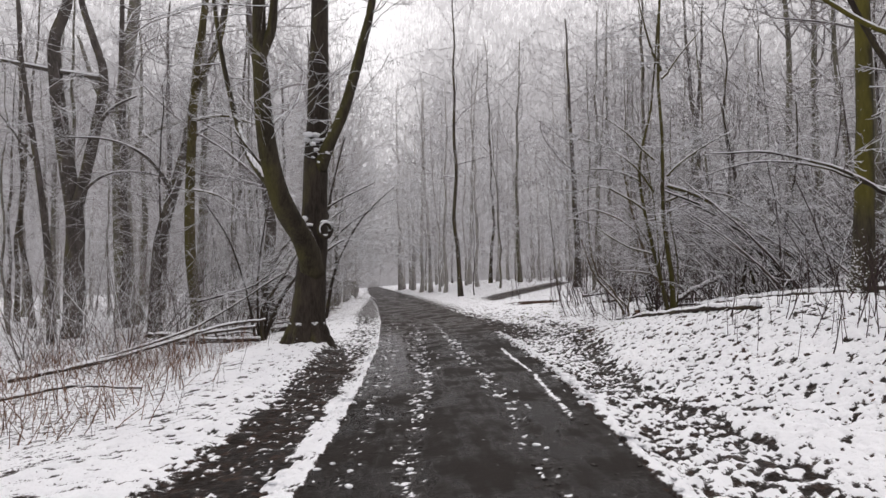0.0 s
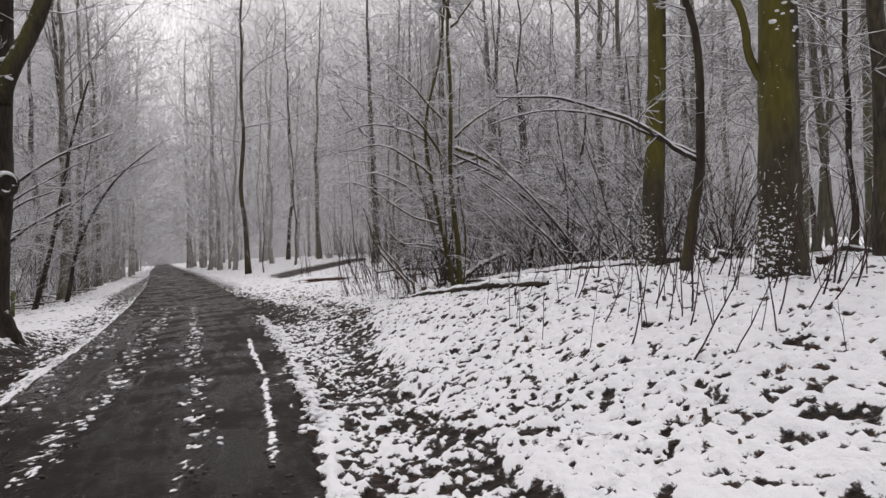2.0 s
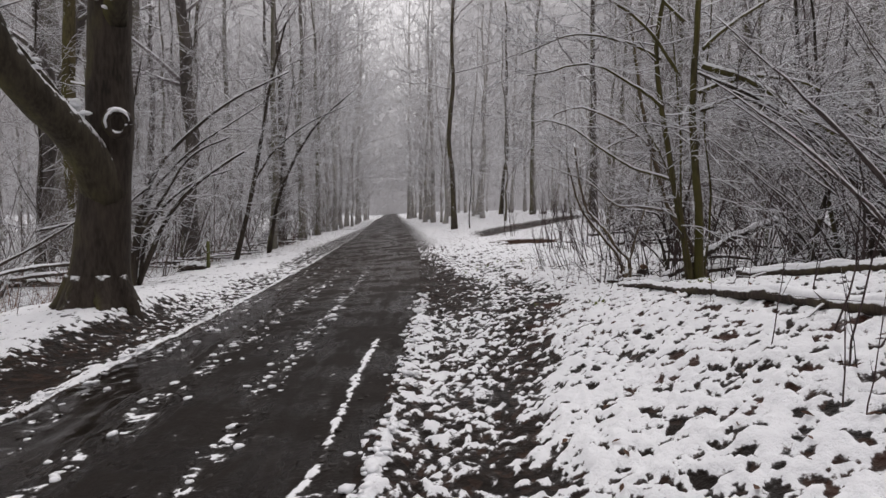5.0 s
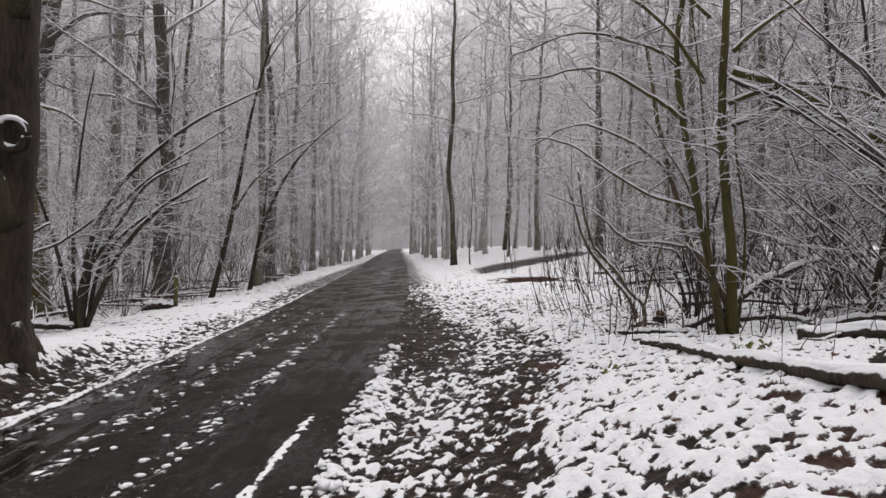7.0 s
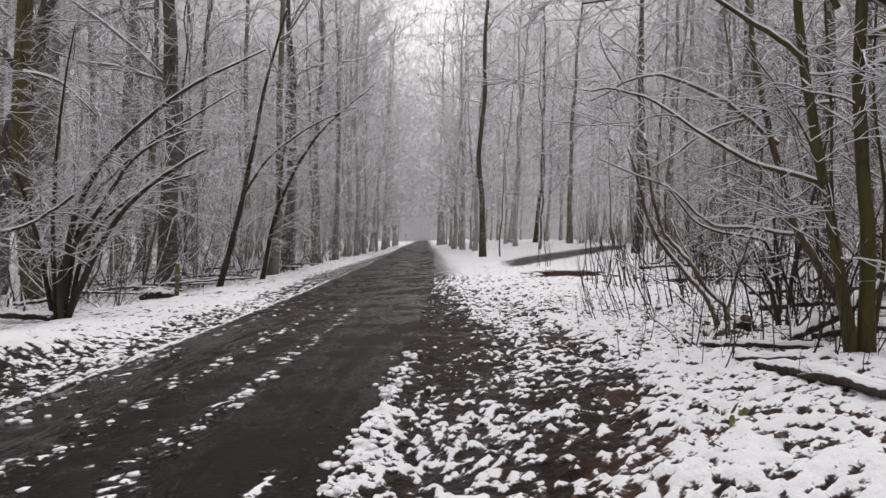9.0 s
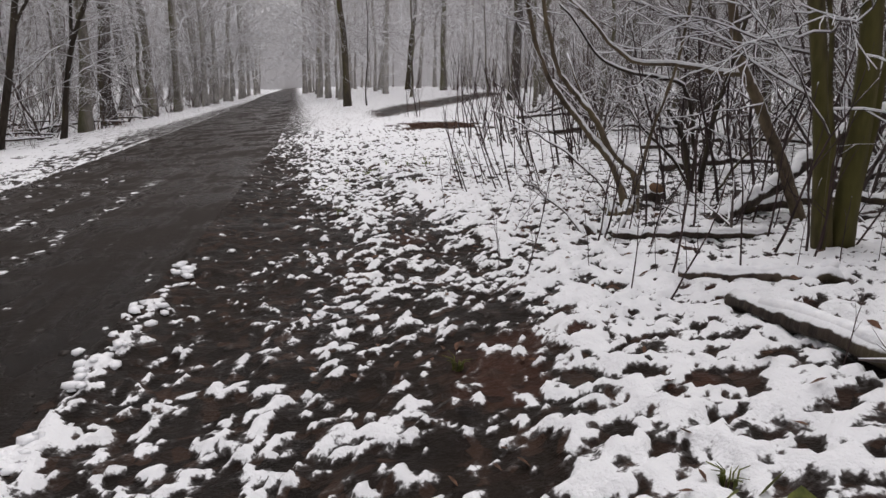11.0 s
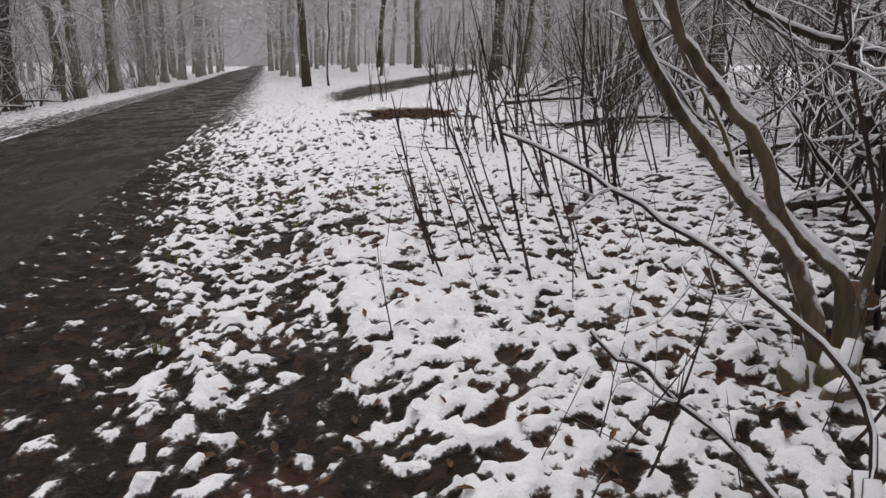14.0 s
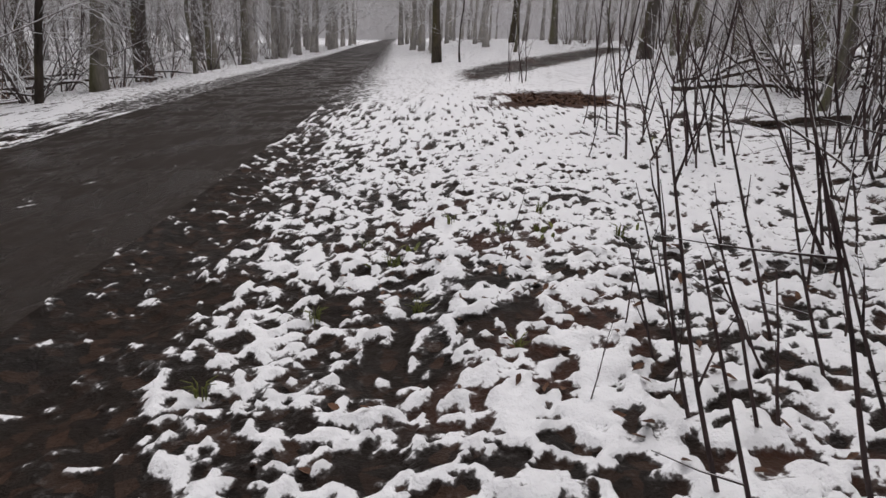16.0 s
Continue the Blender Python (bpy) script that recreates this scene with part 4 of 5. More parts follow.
built_tree("twin_sapling", b, "two-stemmed mossy sapling with arching snowy branches", "tree", [
    ("trunk", [(0.05, 0, -0.1), (0.0, 0, 1.4), (-0.1, 0, 2.6), (-0.06, 0.0, 4.4), (-0.05, 0, 6.3), (0.1, 0, 9)], 0.068, 0.025),
    ("trunk", [(-0.05, 0, -0.1), (-0.25, 0.05, 1.0), (-0.55, 0.1, 2.6), (-0.65, 0.1, 3.8), (-0.3, 0.1, 5.4), (0.0, 0.2, 8)], 0.055, 0.018),
    ("stem", [(0.12, 0.05, -0.1), (0.2, 0.1, 1.4), (0.15, 0.2, 2.8), (0.3, 0.3, 5.5)], 0.022, 0.008),
    ("stem", [(-0.12, -0.05, -0.1), (-0.35, -0.1, 0.9), (-0.75, -0.1, 1.9), (-1.3, 0.0, 2.7)], 0.02, 0.006),
    ("stem", [(0.05, 0.1, -0.1), (-0.15, 0.2, 1.2), (-0.2, 0.3, 2.6), (-0.4, 0.3, 4.6)], 0.025, 0.008),
    ("branch", [(-0.05, 0, 6.2), (-0.35, 0, 7.0), (-0.6, 0, 8.2)], 0.035, 0.012),
    ("branch", [(-0.05, 0, 6.0), (0.4, 0, 6.5), (1.3, 0.1, 7.6)], 0.03, 0.01),
    ("branch", [(-0.55, 0.1, 2.7), (-1.0, 0.1, 3.0), (-1.7, 0.0, 3.25), (-2.6, -0.1, 3.05)], 0.028, 0.007),
    ("branch", [(-0.6, 0.1, 3.4), (-1.1, 0.1, 3.65), (-1.9, 0, 3.7), (-2.7, 0, 3.4)], 0.024, 0.006),
    ("branch", [(-0.4, 0.1, 1.6), (-1.1, 0.3, 1.9), (-1.9, 0.6, 2.5), (-2.5, 0.9, 2.6)], 0.022, 0.006),
    ("branch", [(0, 0, 3.3), (0.6, -0.3, 3.0), (1.5, -0.5, 2.4), (2.6, -0.8, 1.5)], 0.045, 0.02),
    ("branch", [(-0.05, 0, 2.9), (0.7, -0.2, 3.1), (1.6, -0.3, 2.9), (2.6, -0.4, 2.2)], 0.03, 0.01),
    ("branch", rel(b, (6.55, 15.3, 3.6), (6.05, 15.3, 4.3), (5.3, 15.2, 4.75), (4.5, 15.1, 4.9)), 0.03, 0.008),
    ("branch", rel(b, (6.6, 15.3, 4.4), (5.9, 15.2, 5.0), (5.1, 15.1, 5.5)), 0.025, 0.008),
    ("branch", rel(b, (6.9, 15.3, 4.0), (7.7, 15.3, 4.6), (8.6, 15.2, 5.1)), 0.03, 0.01),
    ("branch", rel(b, (6.9, 15.3, 3.1), (7.6, 15.3, 3.3), (8.3, 15.3, 3.0), (9.1, 15.3, 2.5), (9.9, 15.3, 2.0)), 0.032, 0.012),
], BARK_OLIVE, 95, 9, 1.25, (5, 3), 0.3, 0.0, 0.3, bias=(-0.25, 0, 0))

# the tangle of leaning stems
b = (9.4, 15.3, top(9.4, 15.3) - 0.05)
built_tree("leaning_hazel", b, "tangled hazel of leaning snow-lined stems", "shrub", [
    ("stem", rel(b, (10.3, 15.1, 0.6), (8.89, 15.0, 2.4), (7.7, 15.0, 3.17), (6.7, 15.0, 3.6)), 0.06, 0.02),
    ("stem", rel(b, (8.6, 15.3, 0.5), (8.85, 15.3, 1.91), (9.6, 15.3, 2.89), (10.25, 15.3, 3.76)), 0.05, 0.015),
    ("stem", rel(b, (10.0, 15.2, 0.5), (9.0, 15.0, 2.09), (8.2, 15.0, 2.8), (7.2, 15.0, 3.3)), 0.05, 0.015),
    ("stem", rel(b, (9.6, 15.4, 0.4), (9.9, 15.4, 2.2), (10.4, 15.4, 4.2), (10.5, 15.4, 6)), 0.045, 0.012),
    ("stem", rel(b, (9.4, 15.5, 0.4), (9.0, 15.6, 2.2), (8.9, 15.8, 4.2), (8.6, 15.8, 6)), 0.04, 0.012),
    ("stem", rel(b, (9.2, 15.2, 0.4), (10.4, 15.2, 1.5), (11.5, 15.1, 2.4), (12.6, 15.0, 2.8)), 0.045, 0.012),
    ("stem", rel(b, (9.8, 15.5, 0.4), (11.0, 15.3, 2.3), (12.0, 15.1, 3.8)), 0.04, 0.012),
    ("stem", rel(b, (9.3, 15.5, 0.4), (8.7, 15.4, 1.0), (8.2, 15.3, 1.6)), 0.03, 0.01),
], BARK_DARK, 96, 12, 1.5, (5, 4), 0, 0.02, 0.2)
# stems leaning across one another behind the fallen log
for k, (x, y) in enumerate(((9.0, 14.2), (9.7, 15.9), (10.4, 14.6), (11.2, 15.6), (10.0, 17.2), (11.6, 17.0), (12.3, 14.4), (9.8, 18.6), (12.9, 16.0), (10.8, 13.2), (9.8, 12.6), (8.7, 12.9), (11.8, 12.4), (13.4, 12.9))):
    r = np.random.default_rng(900 + k)
    z = top(x, y)
    stems = []
    for _ in range(8):
        way, long = r.choice((-1, 1), p=(0.62, 0.38)) * r.uniform(0.25, 1.25), r.uniform(2.2, 4.4)
        a = np.array((r.normal(0, 0.25), r.normal(0, 0.25), -0.1))
        d = np.array((way, r.normal(0, 0.3), 1.0))
        d /= np.linalg.norm(d)
        sag = np.array((0.18 * way, 0, -0.12)) * long * 0.5
        stems.append(("stem", [tuple(a), tuple(a + d * long * 0.35), tuple(a + d * long * 0.7 + sag * 0.4), tuple(a + d * long + sag)], r.uniform(0.012, 0.03), 0.005))
    built_tree("hazel_clump", (x, y, z), "clump of thin leaning hazel stems lined with snow", "shrub", stems, BARK_THIN, 930 + k, 3, 0.75, (3, 3), 0, 0.02, 0.3, "leaning hazel clumps")
b = (7.65, 16.6, top(7.65, 16.6) - 0.05)
built_tree("leaning_hazel_tree", b, "leaning hazel trunk with snow along its back", "tree", [
    ("trunk", rel(b, (7.78, 16.6, b[2] - 0.1), (7.45, 16.6, 0.9), (7.08, 16.6, 1.42), (6.82, 16.6, 1.85), (6.55, 16.6, 2.8), (6.35, 16.6, 3.7), (6.2, 16.7, 5)), 0.052, 0.022),
    ("branch", rel(b, (6.78, 16.7, 2.6), (6.02, 16.8, 3.18), (5.33, 16.8, 3.36), (4.66, 16.8, 3.04)), 0.026, 0.007),
    ("branch", rel(b, (7.46, 16.8, 3.11), (6.64, 16.8, 2.99), (5.97, 16.8, 2.77), (5.3, 16.8, 2.34)), 0.022, 0.007),
    ("branch", rel(b, (7.1, 16.7, 1.6), (6.75, 16.8, 1.66), (6.13, 16.8, 1.73), (5.58, 16.8, 2.14), (4.88, 16.8, 2.4)), 0.024, 0.006),
], BARK_STOOL, 196, 4, 0.7, (3, 3), 0.2, 0.0, 0.35)
rng = np.random.default_rng(8)
TANGLE = [shrub("hazel_shrub", 131 + k, 8, 3.4 + 0.5 * k, 0.022, "tangled bare shrub with thick white snow lines", BARK_THIN, 0.9, 3, (5, 4, 1), "tangle on the bank") for k in range(3)]
for x, y, sc in ((9.0, 17.4, 0.8), (10.4, 16.4, 1.0), (11.6, 14.6, 1.0), (12.4, 16.6, 1.1), (10.8, 18.6, 1.0), (9.4, 20.5, 0.9), (12.8, 19.4, 1.1), (11.2, 12.9, 0.8), (13.9, 14.0, 1.1), (11.0, 22.5, 1.0), (14.2, 17.6, 1.2), (12.2, 21.0, 1.8), (13.6, 18.6, 1.9), (14.8, 23.4, 1.9), (11.6, 25.4, 1.6), (12.4, 12.8, 1.4), (13.8, 15.6, 1.7), (11.6, 29.5, 1.2), (13.6, 31.5, 1.4), (10.6, 33.0, 1.1), (15.8, 28.5, 1.5), (8.4, 22.8, 0.7), (9.6, 25.0, 0.8), (12.6, 23.6, 1.1), (15.5, 20.5, 1.2)):
    put_copy(TANGLE[int(rng.integers(0, 3))], x, y, sc, rng.uniform(0, 360))

# hazel stool with cut stumps close to the end of the walk
b = (6.35, 17.2, top(6.35, 17.2) - 0.05)
stool = built_tree("hazel_stool", b, "coppiced hazel stool with leaning snow-topped stems", "shrub", [
    ("stem", rel(b, (6.5, 17.3, b[2] - 0.05), (6.42, 17.42, 0.72), (6.26, 17.6, 1.0), (6.08, 17.75, 1.24), (5.85, 17.75, 1.55), (5.7, 17.75, 1.95), (5.5, 17.8, 2.7)), 0.04, 0.015),
    ("stem", rel(b, (6.62, 17.35, b[2] - 0.05), (6.55, 17.4, 0.7), (6.36, 17.5, 0.94), (6.1, 17.45, 1.24), (5.92, 17.5, 1.42), (5.76, 17.5, 1.65), (5.6, 17.55, 2.2), (5.5, 17.6, 2.8)), 0.036, 0.014),
    ("stem", rel(b, (6.48, 17.25, b[2] - 0.05), (6.5, 17.5, 0.8), (6.42, 17.8, 1.2), (6.2, 18.1, 1.9)), 0.02, 0.009),
    ("stem", rel(b, (6.5, 17.2, b[2] - 0.05), (6.62, 17.3, 1.0), (6.9, 17.3, 1.9), (7.0, 17.4, 3.0)), 0.022, 0.01),
], BARK_STOOL, 97, 3, 0.7, (3, 2), 0, 0.0, 0.5)
for k in range(7):
    r = np.random.default_rng(520 + k)
    a = r.uniform(0, 6.28)
    q = Wood().tube([(0.07 * math.cos(a), 0.06 * math.sin(a), -0.05), (0.1 * math.cos(a), 0.09 * math.sin(a), 0.1), (0.13 * math.cos(a), 0.11 * math.sin(a), r.uniform(0.13, 0.24))], (0.05, 0.04, 0.03), 8, 0.35, r)
    part("stub", q, BARK_STOOL, stool, "short cut stub")
b3 = (5.88, 16.42, top(5.88, 16.42) - 0.04)
broken = built_tree("broken_stool", b3, "dark broken hazel stool with thin arching shoots", "shrub", [
    ("stem", rel(b3, (5.86, 16.55, b3[2]), (5.96, 16.7, 0.59), (5.73, 17.0, 0.87), (5.48, 17.2, 1.03), (5.1, 17.4, 1.2)), 0.012, 0.004),
    ("stem", rel(b3, (5.80, 16.5, b3[2]), (5.72, 16.7, 0.48), (5.52, 16.9, 0.66), (5.3, 17.0, 0.8)), 0.01, 0.004),
], BARK_SHOOT, 99, 1, 0.3, (2, 2), 0, 0.0, 0.5)
for k in range(10):
    r = np.random.default_rng(540 + k)
    a, o = r.uniform(0, 6.28), r.uniform(0.03, 0.13)
    q = Wood().tube([(o * math.cos(a), o * math.sin(a), -0.05), (o * 1.3 * math.cos(a), o * 1.3 * math.sin(a), 0.08), (o * 1.8 * math.cos(a), o * 1.8 * math.sin(a), r.uniform(0.1, 0.2))], (0.045, 0.035, 0.02), 7, 0.5, r)
    part("stub", q, BARK_LOG, broken, "dark rotten stub")
b2 = (7.6, 18.1, top(7.6, 18.1) - 0.05)
built_tree("hazel_stool", b2, "upright hazel clump of dark stems with snow", "shrub", [
    ("stem", rel(b2, (7.62, 18.1, b2[2] - 0.05), (7.45, 18.1, 0.9), (7.2, 18.1, 1.25)), 0.036, 0.02),
    ("stem", rel(b2, (7.66, 18.15, b2[2] - 0.05), (7.56, 18.2, 1.09), (7.3, 18.1, 1.55), (6.74, 18.0, 1.62), (6.35, 18.0, 1.78), (5.9, 18.0, 2.2)), 0.024, 0.009),
    ("stem", rel(b2, (7.56, 18.05, b2[2] - 0.05), (7.35, 18.05, 0.75), (7.0, 18.0, 1.06), (6.8, 18.0, 1.3)), 0.02, 0.009),
    ("stem", rel(b2, (7.75, 18.2, b2[2] - 0.05), (7.8, 18.2, 1.2), (8.1, 18.2, 2.6), (8.2, 18.2, 4.0)), 0.032, 0.011),
    ("stem", rel(b2, (7.7, 18.0, b2[2] - 0.05), (8.1, 17.9, 1.0), (8.8, 17.7, 2.0)), 0.018, 0.007),
], BARK_DARK, 98, 5, 0.9, (3, 3), 0, 0.0, 0.5)


def stump(at, r, h, seed, tilt):
    """A sawn stump: rough bark sides and a pale cut face."""
    rng = np.random.default_rng(seed)
    root = thing("stump", at, "short sawn hazel stump with brown cut face", "stump", "sawn stumps")
    w = Wood().tube([(0, 0, -0.1), (0, 0, h * 0.5), (0.01, 0, h * 0.97), (0.01, 0, h)], (r * 1.3, r * 1.05, r, r * 0.93), 12, 0.12, rng)
    part("bark", w, BARK_LOG, root)
    part("cut_face", Wood().tube([(0.01, 0, h - 0.01), (0.01, 0, h + 0.004)], (r * 0.9, r * 0.86), 12, 0.06, rng), CUT_WOOD, root, "reddish sawn wood")
    root.rotation_euler = [radians(a) for a in tilt]


stump((6.95, 17.75, top(6.95, 17.75)), 0.085, 0.2, 5, (34, -8, 0))

# ---------------------------------------------------------------- fallen wood


def fallen(name, pts, r0, r1, label, seed, sink=0.5, stubs=3, category="log"):
    """A fallen log or branch that follows the ground, with a ridge of snow."""
    rng = np.random.default_rng(seed)
    base = (pts[0][0], pts[0][1], top(pts[0][0], pts[0][1]))
    line = smooth_line([(x, y, top(x, y) + dz) for x, y, dz in pts], 22)
    line[:, 2] += rng.normal(0, 0.008, 22)
    radii = line_r(22, r0, r1) * rng.uniform(0.82, 1.2, 22)
    line = line - base + np.stack([0 * radii, 0 * radii, radii * sink], 1)
    root = thing(name, base, label, category)
    part("bark", Wood().tube(line, radii, 10 if r0 > 0.04 else 6, 0.2, rng), BARK_LOG, root)
    snow = Wood().tube(line[1:] + np.stack([0 * radii[1:], 0 * radii[1:], radii[1:] * 0.62], 1), radii[1:] * 0.78 * rng.uniform(0.6, 1.1, 21), 8, 0.25, rng)
    part("snow", snow, SNOW_MAT, root, "thick ridge of snow")
    if stubs:
        w = Wood()
        for _ in range(stubs):
            i = int(rng.integers(2, 20))
            d = rng.normal(0, 1, 3) + (0, 0, 0.6)
            grow(w, line[i], d / np.linalg.norm(d), rng.uniform(0.2, 0.7), radii[i] * 0.35, rng, 1, 2)
        tagged(part("twig", w, BARK_THIN, root), kind="stuff")
    return root


fallen("fallen_log", [(5.5, 14.3, 0.0), (5.42, 13.2, 0.02), (5.36, 11.8, 0.02), (5.38, 10.5, 0.02), (5.52, 9.3, 0.0)], 0.042, 0.058, "dark fallen log under a ridge of snow", 41)
fallen("fallen_log", [(6.15, 14.45, 0.0), (5.9, 14.6, 0.0), (5.6, 14.9, 0.0)], 0.05, 0.045, "short brown fallen log capped with snow", 42, 0.3, 0)
fallen("fallen_branch", [(5.81, 16.17, 0.02), (6.3, 16.0, 0.04), (6.9, 15.91, 0.02)], 0.032, 0.042, "fallen branch carrying a line of snow", 43)
fallen("leaning_log", [(6.9, 16.55, 0.02), (7.5, 16.7, 0.3), (8.2, 16.9, 0.62), (9.2, 17.2, 0.95)], 0.07, 0.06, "cut log leaning up with thick snow on top", 44, 0.5, 1)
for k, (x, y, x2, y2) in enumerate(((7.6, 15.0, 9.6, 14.4), (8.0, 19.5, 10.2, 19.0), (9.2, 17.9, 11.5, 18.4), (8.2, 13.0, 10.6, 13.6), (7.8, 11.5, 9.6, 12.1), (8.3, 7.6, 10.6, 8.6), (9.0, 22.0, 12.5, 21.5), (8.8, 26.0, 12.0, 25.2), (9.4, 30.5, 12.5, 30.0), (8.0, 9.0, 9.6, 10.2), (7.4, 17.0, 8.9, 15.9), (10.5, 12, 12.5, 13.5))):
    fallen("fallen_branch", [(x, y, 0.05), ((x + x2) / 2, (y + y2) / 2 + 0.15, 0.14), (x2, y2, 0.05)], 0.05 + 0.01 * (k % 3), 0.03, "dark fallen branch lying in the snow", 60 + k, 0.4, 4)
fallen("fallen_log", [(6.15, 12.6, 0.02), (7.0, 11.9, 0.03), (8.2, 11.2, 0.03), (9.4, 10.9, 0.02)], 0.06, 0.09, "dark fallen log under snow higher on the bank", 45)
for k in range(16):
    r = np.random.default_rng(360 + k)
    x, y, a = 10.2 + 4.5 * r.random(), 29.5 + 5 * r.random(), r.normal(0, 0.6)
    n = r.uniform(1.2, 2.8)
    fallen("fallen_branch", [(x, y, 0.05), (x + 0.5 * n * math.cos(a), y + 0.5 * n * math.sin(a), r.uniform(0.15, 0.6)), (x + n * math.cos(a), y + n * math.sin(a), r.uniform(0.05, 0.7))], r.uniform(0.03, 0.07), 0.02, "dark dead branch heaped in the snow", 380 + k, 0.4, 5)
# left side
fallen("fallen_branch", [(-8.2, 16.2, 0.05), (-6.5, 17.2, 0.45), (-5.0, 18.0, 0.95), (-2.9, 18.2, 1.9)], 0.05, 0.02, "long broken branch leaning over the brush with snow", 81, 0.3, 9)
fallen("fallen_branch", [(-8.4, 15.0, 0.05), (-6.4, 16.4, 0.35), (-4.6, 17.6, 0.75), (-3.4, 18.0, 0.7)], 0.06, 0.03, "dead branch propped over the brush with snow", 82, 0.3, 9)
fallen("fallen_branch", [(-7.6, 10.4, 0.05), (-6.3, 12.8, 0.12), (-4.6, 12.3, 0.05)], 0.05, 0.02, "dark dead branch lying in snowy grass", 83, 0.4, 6)
fallen("fallen_branch", [(-7.9, 19.0, 0.2), (-6.0, 19.4, 0.5), (-4.0, 19.6, 0.55)], 0.055, 0.04, "fallen branch hung up in the brush", 84, 0.3, 7)
fallen("fallen_log", [(-8.5, 23.0, 0.05), (-6.5, 22.3, 0.1), (-4.2, 21.3, 0.05)], 0.1, 0.08, "fallen dark log beside the brush", 85)
fallen("fallen_branch", [(-7.2, 20.0, 0.6), (-5.6, 21.0, 0.25), (-4.3, 21.7, 0.05)], 0.07, 0.05, "dark broken branch leaning on the ground", 86)
for k in range(28):
    r = np.random.default_rng(300 + k)
    x, y = (-5.5 - 5 * r.random(), 23 + 16 * r.random()) if k < 16 else (-5.6 - 1.2 * r.random(), 26.5 + 1.3 * (k - 16))
    fallen("fallen_branch", [(x, y, 0.1), (x + 1.5, y + r.normal(0, 0.5), 0.25), (x + 3.0 * r.uniform(0.6, 1), y + r.normal(0, 1), 0.1)], 0.05, 0.025, "fallen branch with snow among the trees", 310 + k, 0.4, 4)
fallen("black_log", [(-4.5, 25.6, 0.03), (-4.1, 25.5, 0.03), (-3.7, 25.45, 0.02)], 0.13, 0.11, "short charred-looking log end lying in snow", 87, 0.6, 0)

# green post
b = (-3.65, 25.6, top(-3.65, 25.6) - 0.05)
root = thing("marker_post", b, "weathered green wooden marker post in the snow", "post")
part("post", Wood().tube([(0, 0, -0.2), (0, 0, 0.4), (0.0, 0, 0.86), (0.0, 0, 0.9)], (0.055, 0.053, 0.052, 0.03), 8, 0.08, np.random.default_rng(1)), POST_MAT, root)
part("snow", Wood().tube([(0, 0, 0.89), (0, 0, 0.93)], (0.045, 0.02), 8), SNOW_MAT, root, "small cap of snow")

# left-hand shrubs and leaning saplings
b = (-4.2, 21.8, top(-4.2, 21.8) - 0.05)
built_tree("spreading_hazel", b, "spreading hazel with arching snow-lined stems by the track", "shrub", [
    ("stem", rel(b, (-4.2, 21.8, b[2] - 0.05), (-3.62, 21.8, 0.92), (-2.76, 21.7, 2.03), (-1.48, 21.6, 2.9)), 0.075, 0.025),
    ("stem", rel(b, (-4.26, 21.8, b[2] - 0.05), (-4.06, 21.8, 1.45), (-3.32, 21.8, 2.88), (-1.93, 21.8, 4.1), (-0.44, 21.8, 4.9)), 0.07, 0.015),
    ("stem", rel(b, (-4.14, 21.6, b[2] - 0.05), (-4.15, 21.6, 0.59), (-3.52, 21.6, 1.68), (-2.79, 21.6, 2.76), (-1.84, 21.5, 3.25)), 0.06, 0.015),
    ("stem", rel(b, (-4.3, 21.9, b[2] - 0.05), (-4.0, 22.0, 1.6), (-3.0, 22.2, 3.0), (-1.2, 22.4, 4.3)), 0.05, 0.012),
    ("stem", rel(b, (-4.4, 21.8, b[2] - 0.05), (-4.7, 21.6, 1.4), (-5.2, 21.4, 3.0), (-5.9, 21.2, 4.2)), 0.05, 0.012),
    ("stem", rel(b, (-4.3, 21.7, b[2] - 0.05), (-4.3, 21.5, 1.6), (-4.0, 21.2, 3.4), (-3.6, 21.0, 5.0)), 0.045, 0.01),
    ("stem", rel(b, (-3.6, 21.0, 2.0), (-4.1, 21.0, 1.59), (-4.9, 21.0, 1.31), (-6.0, 20.8, 1.0)), 0.025, 0.03),
    ("stem", rel(b, (-4.2, 21.9, b[2] - 0.05), (-3.9, 22.1, 1.2), (-3.0, 22.3, 2.2), (-2.0, 22.4, 2.6)), 0.05, 0.012),
], BARK_DARK, 101, 11, 1.4, (5, 4), 0, 0.03, 0.22, bias=(0.35, 0, 0.1))
b = (-3.65, 28.5, top(-3.65, 28.5) - 0.05)
built_tree("leaning_sapling", b, "dark sapling leaning towards the track with snowy twigs", "tree", [
    ("trunk", rel(b, (-3.65, 28.5, b[2] - 0.1), (-3.12, 28.5, 1.74), (-2.67, 28.5, 4.09), (-2.38, 28.5, 5.76), (-1.8, 28.5, 8)), 0.09, 0.03),
    ("branch", rel(b, (-3.0, 28.5, 2.4), (-2.2, 28.4, 3.6), (-0.9, 28.3, 4.6), (0.4, 28.2, 5.2)), 0.04, 0.01),
], BARK_DARK, 102, 20, 2.0, (5, 4), 0.2, 0.02, 0.2, bias=(0.4, 0, 0))
b = (-2.95, 30.5, top(-2.95, 30.5) - 0.05)
